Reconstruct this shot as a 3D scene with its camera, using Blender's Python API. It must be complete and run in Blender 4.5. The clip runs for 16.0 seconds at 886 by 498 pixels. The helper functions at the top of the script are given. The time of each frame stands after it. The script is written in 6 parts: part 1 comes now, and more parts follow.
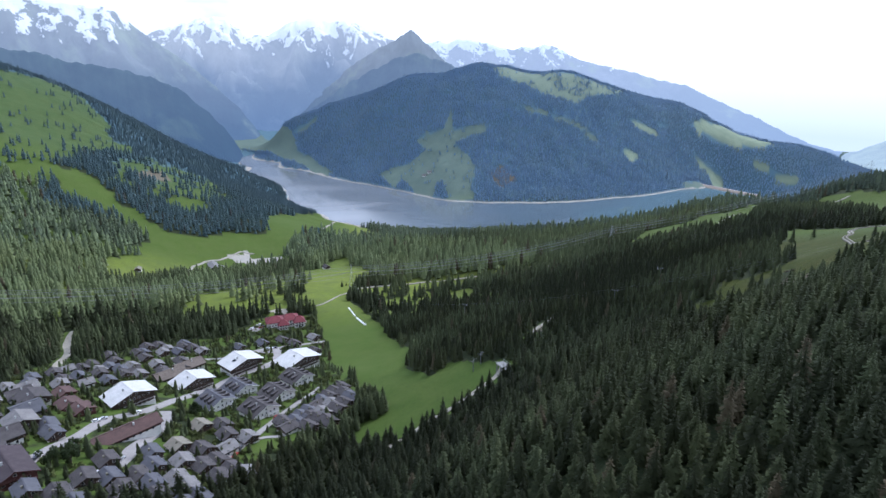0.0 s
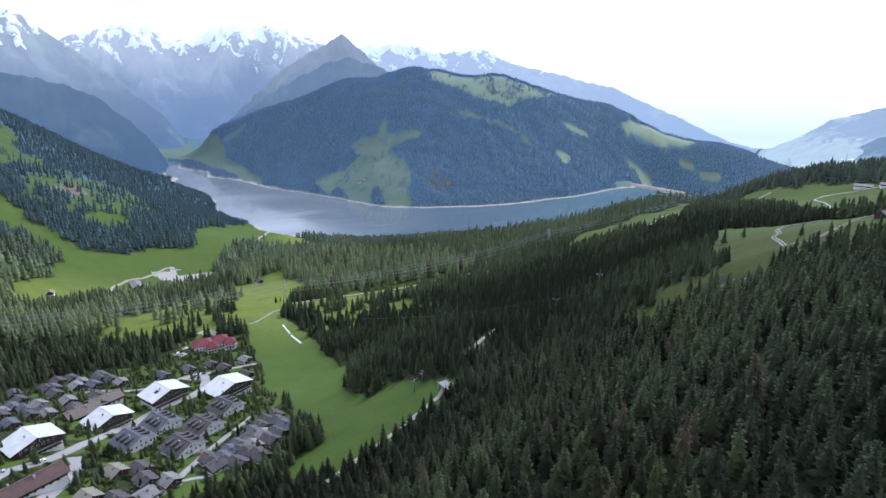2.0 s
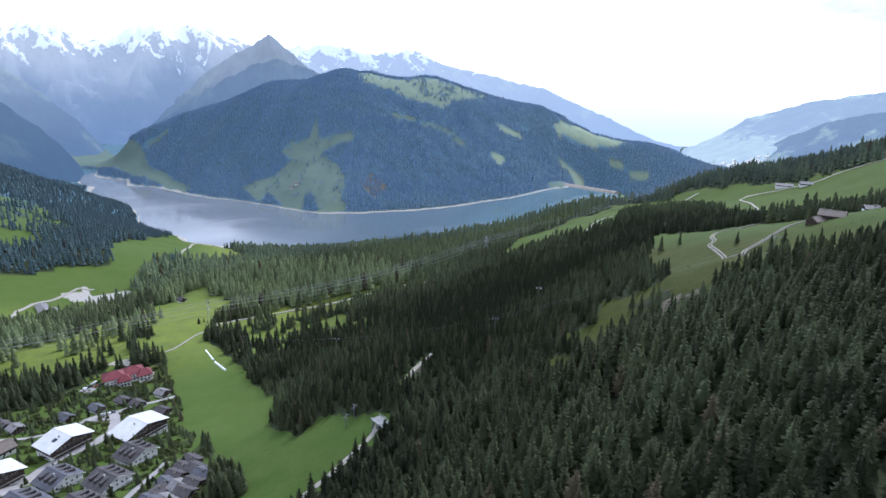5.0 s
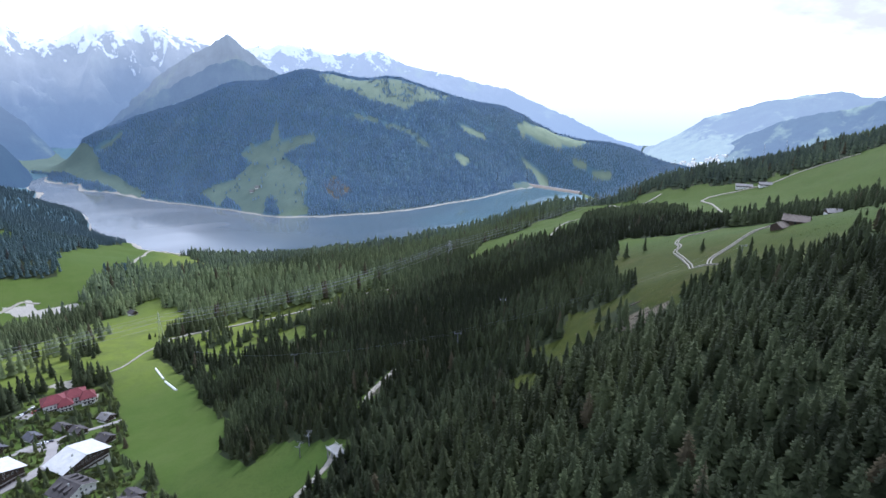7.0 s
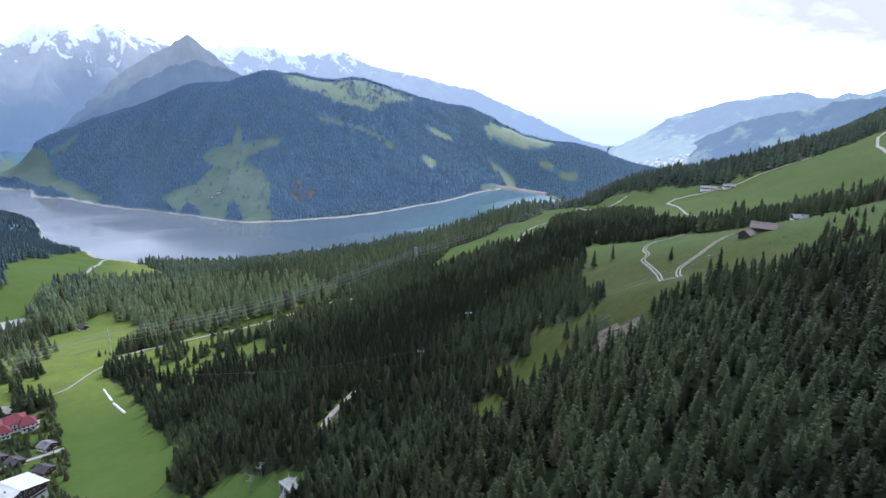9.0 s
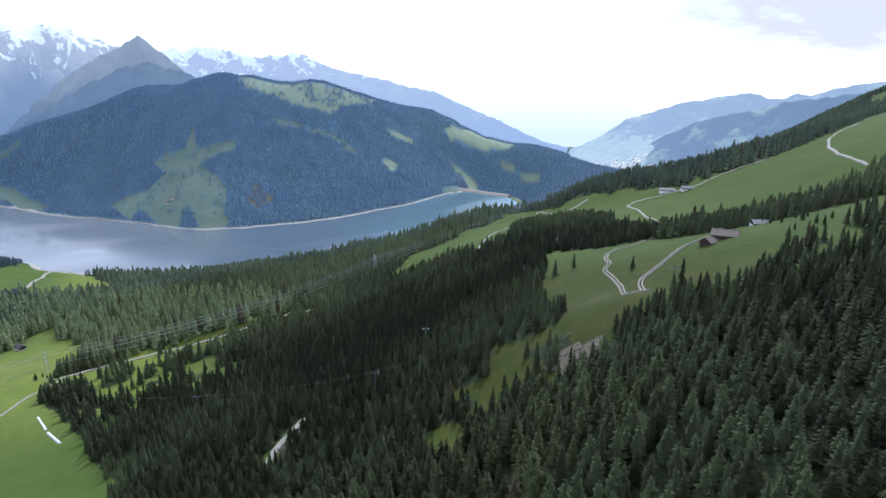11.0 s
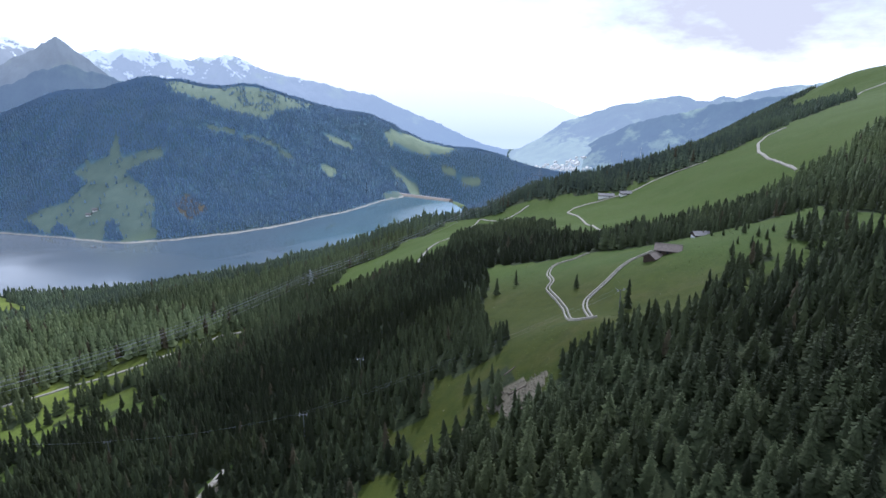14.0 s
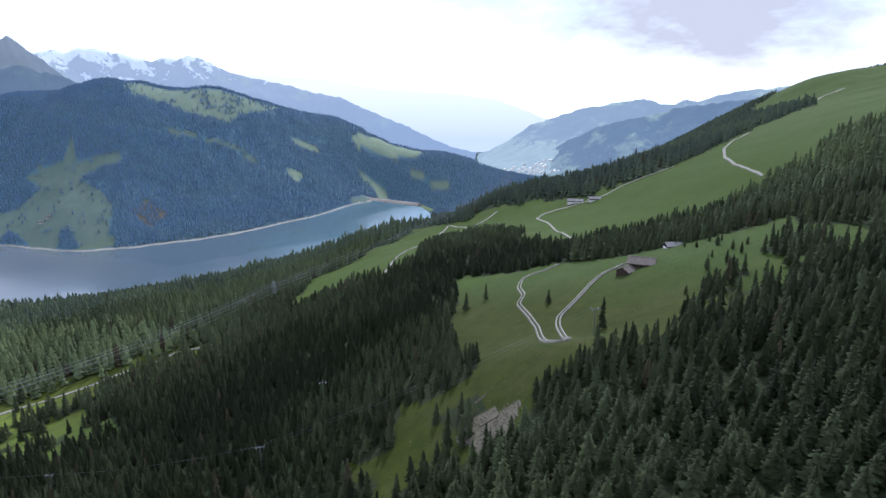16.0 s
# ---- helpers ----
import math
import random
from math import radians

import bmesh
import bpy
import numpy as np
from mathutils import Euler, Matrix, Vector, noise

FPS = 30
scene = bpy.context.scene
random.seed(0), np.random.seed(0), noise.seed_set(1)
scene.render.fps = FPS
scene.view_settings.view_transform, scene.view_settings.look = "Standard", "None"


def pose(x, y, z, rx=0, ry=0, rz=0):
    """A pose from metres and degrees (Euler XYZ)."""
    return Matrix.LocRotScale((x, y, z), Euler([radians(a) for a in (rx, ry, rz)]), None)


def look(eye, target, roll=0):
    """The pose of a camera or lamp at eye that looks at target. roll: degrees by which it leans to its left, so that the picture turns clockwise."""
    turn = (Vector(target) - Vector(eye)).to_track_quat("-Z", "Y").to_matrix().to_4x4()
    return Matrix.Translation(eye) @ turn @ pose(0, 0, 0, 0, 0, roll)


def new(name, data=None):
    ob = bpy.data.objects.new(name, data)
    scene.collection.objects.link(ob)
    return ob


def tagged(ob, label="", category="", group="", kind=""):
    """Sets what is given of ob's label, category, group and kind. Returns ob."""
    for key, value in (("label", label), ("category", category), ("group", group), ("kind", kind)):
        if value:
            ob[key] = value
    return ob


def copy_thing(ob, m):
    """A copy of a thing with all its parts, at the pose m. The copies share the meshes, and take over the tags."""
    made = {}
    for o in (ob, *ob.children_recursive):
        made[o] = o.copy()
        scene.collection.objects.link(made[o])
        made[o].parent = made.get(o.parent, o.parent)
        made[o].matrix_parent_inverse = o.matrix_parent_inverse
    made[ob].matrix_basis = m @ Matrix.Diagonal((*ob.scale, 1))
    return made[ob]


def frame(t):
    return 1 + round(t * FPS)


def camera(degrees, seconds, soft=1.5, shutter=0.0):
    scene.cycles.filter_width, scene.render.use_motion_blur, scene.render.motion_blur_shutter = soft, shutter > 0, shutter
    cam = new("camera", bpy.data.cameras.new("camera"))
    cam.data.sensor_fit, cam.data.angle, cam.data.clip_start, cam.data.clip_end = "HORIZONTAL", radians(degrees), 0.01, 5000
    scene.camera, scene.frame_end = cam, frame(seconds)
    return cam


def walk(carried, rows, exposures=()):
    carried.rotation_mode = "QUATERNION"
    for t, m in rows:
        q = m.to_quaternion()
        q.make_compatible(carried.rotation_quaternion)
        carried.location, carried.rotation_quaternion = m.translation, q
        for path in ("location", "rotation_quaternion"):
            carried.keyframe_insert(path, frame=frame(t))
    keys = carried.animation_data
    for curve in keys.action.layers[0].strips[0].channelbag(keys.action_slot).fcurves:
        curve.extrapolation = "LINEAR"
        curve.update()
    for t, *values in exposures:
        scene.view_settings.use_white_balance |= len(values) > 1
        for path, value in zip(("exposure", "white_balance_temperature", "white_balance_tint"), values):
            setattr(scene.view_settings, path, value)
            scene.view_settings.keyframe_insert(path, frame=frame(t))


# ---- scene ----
cam = camera(72.18, 16.0)
PATH = [
    (0, (0.00, 0.00, 405.96), (14.81, 94.48, 376.74), 0.32),
    (0.5, (1.48, 3.85, 406.54), (18.67, 98.00, 377.57), 0.18),
    (1, (2.60, 8.57, 406.60), (22.55, 102.26, 377.88), 0.09),
    (1.5, (3.99, 12.62, 406.84), (26.26, 105.80, 378.19), -0.00),
    (2, (5.68, 17.24, 407.29), (30.22, 109.86, 378.65), -0.05),
    (2.5, (7.63, 22.10, 407.27), (33.98, 114.24, 378.69), -0.09),
    (3, (9.20, 26.66, 408.02), (37.41, 118.24, 379.44), -0.09),
    (3.5, (11.09, 30.87, 408.61), (40.76, 121.99, 380.03), -0.04),
    (4, (13.32, 34.98, 409.56), (44.73, 125.52, 381.01), -0.06),
    (6.5, (25.24, 54.10, 412.81), (63.01, 142.19, 384.29), -0.06),
    (7, (28.72, 58.41, 413.24), (67.94, 145.87, 384.73), -0.08),
    (7.5, (31.73, 62.26, 413.73), (72.04, 149.22, 385.20), -0.10),
    (8, (34.68, 66.15, 414.40), (76.22, 152.54, 385.90), -0.09),
    (10.5, (51.31, 83.69, 416.82), (98.64, 167.12, 388.57), -0.04),
    (11, (54.95, 87.58, 417.31), (103.86, 170.13, 389.12), -0.08),
    (11.5, (58.29, 91.37, 417.60), (108.71, 173.02, 389.48), -0.07),
    (12, (61.98, 94.94, 418.39), (113.84, 175.70, 390.32), -0.06),
    (12.5, (64.90, 97.93, 419.23), (118.05, 177.88, 391.22), -0.02),
    (13, (67.92, 100.88, 420.23), (122.24, 180.04, 392.25), -0.05),
    (13.5, (71.01, 104.22, 421.03), (126.42, 182.64, 393.10), -0.06),
    (14, (74.22, 107.84, 421.63), (130.86, 185.41, 393.80), -0.04),
    (14.5, (77.04, 111.00, 422.32), (134.76, 187.80, 394.57), 0.02),
    (15, (80.20, 114.50, 423.15), (139.00, 190.51, 395.47), 0.10),
    (15.5, (83.20, 117.86, 423.62), (143.10, 193.03, 396.04), 0.10),
    (16, (86.31, 121.33, 424.27), (146.99, 195.91, 396.80), 0.26),
]
walk(cam, [(t, look(e, g, r)) for t, e, g, r in PATH], [(0, 0.62, 5350, 15), (4, 0.76, 5350, 15), (8, 0.76, 5350, 15), (10.5, 0.69, 5350, 15), (14.5, 0.5, 5350, 15), (16, 0.42, 5350, 15)])

# ---- light ----
SUN_AZ, SUN_EL = radians(48), radians(42)
world = bpy.data.worlds.new("sky")
scene.world = world
world.use_nodes = True
wt = world.node_tree
wt.nodes.clear()


def wnode(kind, **values):
    n = wt.nodes.new(kind)
    for key, value in values.items():
        n.inputs[key].default_value = value
    return n


sky = wt.nodes.new("ShaderNodeTexSky")
sky.sky_type, sky.sun_disc = "NISHITA", False
sky.sun_elevation, sky.sun_rotation = SUN_EL, SUN_AZ
sky.altitude, sky.air_density, sky.dust_density, sky.ozone_density = 1800, 1.0, 2.5, 1.2
w_geo = wt.nodes.new("ShaderNodeTexCoord")
w_map = wnode("ShaderNodeMapping", Scale=(1.0, 1.0, 3.2), Location=(0.55, 0.3, 0.0))
w_noise = wnode("ShaderNodeTexNoise", Scale=2.3, Detail=6.0, Roughness=0.55)
w_ramp = wt.nodes.new("ShaderNodeValToRGB")
w_ramp.color_ramp.elements[0].position, w_ramp.color_ramp.elements[1].position = 0.36, 0.56
w_cloud = wnode("ShaderNodeMixRGB")
w_cloud.inputs[1].default_value = (9.0, 9.6, 10.6, 1)
w_cloud.inputs[2].default_value = (13.5, 13.5, 13.4, 1)
w_noise2 = wnode("ShaderNodeTexNoise", Scale=4.2, Detail=5.0, Roughness=0.55)
w_mix = wnode("ShaderNodeMixRGB")
w_bg = wnode("ShaderNodeBackground", Strength=0.1)
w_out = wt.nodes.new("ShaderNodeOutputWorld")
wl = wt.links.new
wl(w_geo.outputs["Generated"], w_map.inputs[0])
wl(w_map.outputs[0], w_noise.inputs["Vector"])
wl(w_map.outputs[0], w_noise2.inputs["Vector"])
wl(w_noise.outputs["Fac"], w_ramp.inputs[0])
wl(w_noise2.outputs["Fac"], w_cloud.inputs[0])
wl(w_ramp.outputs[0], w_mix.inputs[0])
wl(sky.outputs[0], w_mix.inputs[1])
wl(w_cloud.outputs[0], w_mix.inputs[2])
c_dir = wt.nodes.new("ShaderNodeVectorMath")
c_dir.operation = "DISTANCE"
c_sq = wnode("ShaderNodeMapping", Scale=(1.0, 1.0, 2.6))
wl(w_geo.outputs["Generated"], c_sq.inputs[0])
wl(c_sq.outputs[0], c_dir.inputs[0])
c_dir.inputs[1].default_value = (math.sin(radians(61)), math.cos(radians(61)), 0.098 * 2.6)
c_noise = wnode("ShaderNodeTexNoise", Scale=7.0, Detail=6.0, Roughness=0.6)
wl(c_sq.outputs[0], c_noise.inputs["Vector"])
c_add = wt.nodes.new("ShaderNodeMath")
c_add.operation = "MULTIPLY_ADD"
wl(c_noise.outputs["Fac"], c_add.inputs[0])
c_add.inputs[1].default_value = -0.42
wl(c_dir.outputs["Value"], c_add.inputs[2])
c_edge = wnode("ShaderNodeMapRange")
c_edge.inputs[1].default_value, c_edge.inputs[2].default_value = 0.07, -0.10
wl(c_add.outputs[0], c_edge.inputs[0])
w_grey = wnode("ShaderNodeMixRGB")
wl(c_edge.outputs[0], w_grey.inputs[0])
wl(w_mix.outputs[0], w_grey.inputs[1])
w_grey.inputs[2].default_value = (5.4, 5.2, 5.25, 1)
wl(w_grey.outputs[0], w_bg.inputs[0])
wl(w_bg.outputs[0], w_out.inputs[0])

sun_data = bpy.data.lights.new("sun", "SUN")
sun_data.energy, sun_data.angle, sun_data.color = 2.5, radians(2.0), (1.0, 0.95, 0.86)
sun = new("sun", sun_data)
SUN_DIR = Vector((math.sin(SUN_AZ) * math.cos(SUN_EL), math.cos(SUN_AZ) * math.cos(SUN_EL), math.sin(SUN_EL)))
sun.matrix_world = look(SUN_DIR * 3000, (0, 0, 0))


# ---- materials ----
class Mat:
    """A node material on a Principled shader, with short ways to add textures."""

    def __init__(self, name, colour=(0.5, 0.5, 0.5), rough=0.8, metal=0.0, spec=0.3):
        self.m = bpy.data.materials.new(name)
        self.m.use_nodes = True
        self.t = self.m.node_tree
        self.b = self.t.nodes["Principled BSDF"]
        self.b.inputs["Base Color"].default_value = (*colour, 1)
        self.b.inputs["Roughness"].default_value = rough
        self.b.inputs["Metallic"].default_value = metal
        self.b.inputs["Specular IOR Level"].default_value = spec
        self.pos = None

    def link(self, a, b):
        self.t.links.new(a, b)

    def node(self, kind, **values):
        n = self.t.nodes.new(kind)
        for key, value in values.items():
            n.inputs[key].default_value = value
        return n

    def where(self):
        if not self.pos:
            self.pos = self.t.nodes.new("ShaderNodeNewGeometry").outputs["Position"]
        return self.pos

    def noise(self, scale, detail=4.0, rough=0.55, stretch=None, local=False):
        n = self.node("ShaderNodeTexNoise", Scale=scale, Detail=detail, Roughness=rough)
        src = self.t.nodes.new("ShaderNodeTexCoord").outputs["Object"] if local else self.where()
        if stretch:
            mp = self.node("ShaderNodeMapping", Scale=stretch)
            self.link(src, mp.inputs[0])
            src = mp.outputs[0]
        self.link(src, n.inputs["Vector"])
        return n.outputs["Fac"]

    def ramp(self, fac, lo, hi):
        n = self.node("ShaderNodeMapRange")
        n.inputs[1].default_value, n.inputs[2].default_value = lo, hi
        self.link(fac, n.inputs[0])
        return n.outputs[0]

    def mix(self, fac, a, b, blend="MIX"):
        n = self.t.nodes.new("ShaderNodeMixRGB")
        n.blend_type = blend
        for k, v in enumerate((fac, a, b)):
            if isinstance(v, bpy.types.NodeSocket):
                self.link(v, n.inputs[k])
            elif isinstance(v, (int, float)):
                n.inputs[k].default_value = v
            else:
                n.inputs[k].default_value = (*v, 1)
        return n.outputs[0]

    def math(self, op, a, b):
        n = self.t.nodes.new("ShaderNodeMath")
        n.operation = op
        for k, v in enumerate((a, b)):
            if isinstance(v, (int, float)):
                n.inputs[k].default_value = v
            else:
                self.link(v, n.inputs[k])
        return n.outputs[0]

    def attr(self, name):
        n = self.t.nodes.new("ShaderNodeAttribute")
        n.attribute_name = name
        return n.outputs["Fac"]

    def colour(self, c):
        self.link(c, self.b.inputs["Base Color"])
        return self

    def bump(self, fac, strength=0.4, distance=0.1):
        n = self.node("ShaderNodeBump", Strength=strength, Distance=distance)
        self.link(fac, n.inputs["Height"])
        self.link(n.outputs[0], self.b.inputs["Normal"])
        return self


def worn(name, a, b, scale=0.8, rough=0.8, metal=0.0, fine=9.0, bump=0.2, distance=0.03, spec=0.3):
    """A surface whose colour wanders between a and b, with fine grain and relief."""
    m = Mat(name, a, rough, metal, spec)
    big, small = m.noise(scale, 3), m.noise(fine, 3)
    c = m.mix(m.ramp(big, 0.3, 0.7), a, b)
    c = m.mix(0.35, c, m.mix(m.ramp(small, 0.3, 0.7), [v * 0.55 for v in a], [min(1, v * 1.3) for v in b]))
    m.colour(c).bump(small, bump, distance)
    return m.m


def ground_material():
    m = Mat("alpine_ground", (0.1, 0.16, 0.03), 0.95, 0, 0.1)
    wood, bare, soil = m.attr("wood"), m.attr("bare"), m.attr("brown")
    broad, mid, fine = m.noise(0.006, 4), m.noise(0.05, 5), m.noise(0.7, 4, 0.65)
    # Bright yellow-green base: the meadow's sun patch is put into the colour.
    grass = m.mix(m.ramp(broad, 0.35, 0.65), (0.120, 0.155, 0.022), (0.155, 0.180, 0.030))
    grass = m.mix(m.ramp(mid, 0.4, 0.75), grass, (0.105, 0.125, 0.032))
    blot = m.noise(0.13, 4, 0.6)
    grass = m.mix(m.math("MULTIPLY", m.ramp(blot, 0.45, 0.7), m.math("ADD", 0.25, m.math("MULTIPLY", m.attr("pasture"), 0.5))), grass, (0.050, 0.060, 0.020))
    grass = m.mix(m.math("MULTIPLY", m.ramp(fine, 0.35, 0.75), 0.4), grass, (0.030, 0.058, 0.012))
    grass = m.mix(m.math("MULTIPLY", m.attr("far_haze"), 0.8), grass, m.mix(m.ramp(mid, 0.35, 0.65), (0.082, 0.120, 0.128), (0.104, 0.142, 0.134)))
    grass = m.mix(m.attr("hay"), grass, m.mix(m.ramp(mid, 0.35, 0.65), (0.18, 0.225, 0.150), (0.23, 0.27, 0.180)))
    grass = m.mix(m.math("MULTIPLY", m.attr("pasture"), 0.95), grass, m.mix(m.ramp(blot, 0.35, 0.65), (0.0225, 0.0305, 0.0033), (0.038, 0.044, 0.0055)))
    worn_grass = m.math("MULTIPLY", m.math("MULTIPLY", m.attr("pasture"), m.ramp(m.noise(0.03, 5, 0.7), 0.5, 0.68)), 0.65)
    grass = m.mix(worn_grass, grass, (0.060, 0.055, 0.018))
    grass = m.mix(m.math("MULTIPLY", m.attr("shade_green"), 0.86), grass, m.mix(m.ramp(mid, 0.35, 0.65), (0.040, 0.070, 0.0125), (0.055, 0.082, 0.017)))
    tuft = m.noise(0.32, 5, 0.7)
    grass = m.mix(m.math("MULTIPLY", m.ramp(tuft, 0.5, 0.72), m.math("ADD", 0.15, m.math("MULTIPLY", m.attr("pasture"), 0.35))), grass, (0.02, 0.036, 0.010))
    floor = m.mix(m.ramp(fine, 0.35, 0.7), (0.016, 0.024, 0.010), (0.036, 0.042, 0.019))
    floor = m.mix(m.math("MULTIPLY", m.attr("far_haze"), 1.0), floor, m.mix(m.ramp(mid, 0.35, 0.65), (0.070, 0.125, 0.165), (0.085, 0.145, 0.170)))
    stone = m.mix(m.ramp(fine, 0.3, 0.7), (0.20, 0.185, 0.16), (0.36, 0.34, 0.30))
    rust = m.mix(m.ramp(fine, 0.3, 0.7), (0.095, 0.083, 0.058), (0.145, 0.127, 0.092))
    ragged = m.math("ADD", wood, m.math("MULTIPLY", m.math("SUBTRACT", mid, 0.5), 0.8))
    c = m.mix(m.ramp(ragged, 0.35, 0.65), grass, floor)
    c = m.mix(m.ramp(m.math("ADD", soil, m.math("MULTIPLY", m.math("SUBTRACT", mid, 0.5), 0.9)), 0.45, 0.75), c, rust)
    c = m.mix(m.ramp(m.math("ADD", bare, m.math("MULTIPLY", m.math("SUBTRACT", fine, 0.5), 0.9)), 0.45, 0.6), c, stone)
    m.colour(c).bump(m.math("ADD", fine, m.math("MULTIPLY", blot, 1.2)), 0.5, 0.4)
    return m.m


def needle_material(name, dark, light, sheen=0.0, through_light=0.25, grit=0.6, gloss=0.25, inner=(0.17, 0.21, 0.07), soft=0.6, tips=0.5):
    """Needles: dark to light by the tree's tint, which carries painted sun and shade, lighter at the tips of the
    boughs, shaded as soft masses.
    """
    m = Mat(name, dark, 0.85, 0, gloss)
    tint = m.attr("tint")
    grain = m.noise(2.2, 3, 0.7)
    broad = m.noise(0.012, 3)
    c = m.mix(tint, dark, light)
    c = m.mix(m.math("MULTIPLY", m.ramp(grain, 0.35, 0.75), grit), c, m.mix(1.0, c, (0.42, 0.42, 0.42), "MULTIPLY"))
    c = m.mix(m.math("MULTIPLY", m.ramp(broad, 0.45, 0.7), 0.45), c, m.mix(1.0, c, (1.25, 1.15, 0.85), "MULTIPLY"))
    c = m.mix(m.math("MULTIPLY", m.ramp(m.attr("tip"), 0.35, 1.0), tips), c, m.mix(1.0, c, (1.9, 1.95, 1.5), "MULTIPLY"))
    c = m.mix(m.math("MULTIPLY", m.ramp(tint, 0.94, 0.98), 0.92), c, (0.062, 0.046, 0.028))
    m.colour(c).bump(grain, grit, 0.25)
    mass = m.t.nodes.new("ShaderNodeAttribute")
    mass.attribute_name = "soft"
    turn = m.t.nodes.new("ShaderNodeVectorTransform")
    turn.vector_type, turn.convert_from, turn.convert_to = "VECTOR", "OBJECT", "WORLD"
    m.link(mass.outputs["Vector"], turn.inputs[0])
    parts = []
    for source, amount in ((turn.outputs[0], soft), (m.t.nodes.new("ShaderNodeNewGeometry").outputs["Normal"], 1 - soft)):
        scaled = m.t.nodes.new("ShaderNodeVectorMath")
        scaled.operation = "SCALE"
        scaled.inputs["Scale"].default_value = amount
        m.link(source, scaled.inputs[0])
        parts.append(scaled.outputs[0])
    total = m.t.nodes.new("ShaderNodeVectorMath")
    m.link(parts[0], total.inputs[0])
    m.link(parts[1], total.inputs[1])
    unit = m.t.nodes.new("ShaderNodeVectorMath")
    unit.operation = "NORMALIZE"
    m.link(total.outputs[0], unit.inputs[0])
    relief = [n for n in m.t.nodes if n.type == "BUMP"][0]
    m.link(unit.outputs[0], relief.inputs["Normal"])
    glow = m.t.nodes.new("ShaderNodeBsdfTranslucent")
    m.link(m.mix(0.5, c, inner), glow.inputs[0])
    m.link(unit.outputs[0], glow.inputs["Normal"])
    both = m.node("ShaderNodeMixShader", Fac=through_light)
    out = [n for n in m.t.nodes if n.type == "OUTPUT_MATERIAL"][0]
    m.link(m.b.outputs[0], both.inputs[1])
    m.link(glow.outputs[0], both.inputs[2])
    m.link(both.outputs[0], out.inputs[0])
    if sheen:
        m.b.inputs["Sheen Weight"].default_value = sheen
        m.b.inputs["Sheen Roughness"].default_value = 0.6
        m.b.inputs["Sheen Tint"].default_value = (0.5, 0.72, 1.0, 1)
    return m.m


def distance_material(name, low, rock, haze, amount, snow=None, snow_amount=0.5, pasture=(0.16, 0.2, 0.09), deep=None, veil=0.0, floor=0.0, thick=0.14):
    """A far mountain with the haze before it put into its surface as a glow, the more so the lower it lies."""
    m = Mat(name, rock, 0.95, 0, 0.05)
    n1, n2, n3 = m.noise(0.0035, 5, 0.6), m.noise(0.013, 6, 0.65, (1.0, 1.0, 0.45)), m.noise(0.005, 6, 0.65, (1.0, 1.0, 0.5))
    high = m.attr("high")
    line = m.math("ADD", high, m.math("MULTIPLY", m.math("SUBTRACT", n1, 0.5), 1.0))
    c = m.mix(m.ramp(line, 0.4, 0.6), low, rock)
    c = m.mix(m.ramp(n3, 0.52, 0.62), c, pasture)
    c = m.mix(m.math("MULTIPLY", m.ramp(n2, 0.4, 0.65), 0.7), c, [v * 0.35 for v in low])
    if floor:  # fields in the valley and clearings above it
        field = m.math("ADD", m.math("SUBTRACT", floor, high), m.math("MULTIPLY", m.math("SUBTRACT", m.noise(0.009, 5, 0.7), 0.5), 0.55))
        c = m.mix(m.ramp(field, 0.0, 0.06), c, m.mix(m.ramp(n2, 0.35, 0.65), pasture, [v * 0.6 for v in pasture]))
    if snow:
        patch = m.math("ADD", m.math("MULTIPLY", m.math("POWER", high, 2.0), 0.9), m.math("MULTIPLY", m.math("SUBTRACT", n2, 0.5), 1.7))
        c = m.mix(m.ramp(patch, snow_amount, snow_amount + 0.06), c, snow)
    m.colour(c).bump(n2, 0.6, 14.0)
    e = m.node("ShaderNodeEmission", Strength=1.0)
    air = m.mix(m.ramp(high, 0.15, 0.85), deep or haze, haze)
    if veil:  # thin bright cloud round the tops, painted into the glow
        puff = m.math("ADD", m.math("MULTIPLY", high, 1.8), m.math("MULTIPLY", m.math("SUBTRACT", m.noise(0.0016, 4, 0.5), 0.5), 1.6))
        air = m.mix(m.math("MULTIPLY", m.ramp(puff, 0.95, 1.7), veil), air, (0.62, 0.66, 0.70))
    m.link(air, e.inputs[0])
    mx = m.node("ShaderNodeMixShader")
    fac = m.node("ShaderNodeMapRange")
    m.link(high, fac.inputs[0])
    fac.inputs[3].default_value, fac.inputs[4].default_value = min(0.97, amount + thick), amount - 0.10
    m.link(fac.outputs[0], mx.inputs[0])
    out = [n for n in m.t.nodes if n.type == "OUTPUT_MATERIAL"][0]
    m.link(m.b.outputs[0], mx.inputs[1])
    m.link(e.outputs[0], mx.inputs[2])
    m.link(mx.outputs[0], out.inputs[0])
    return m.m


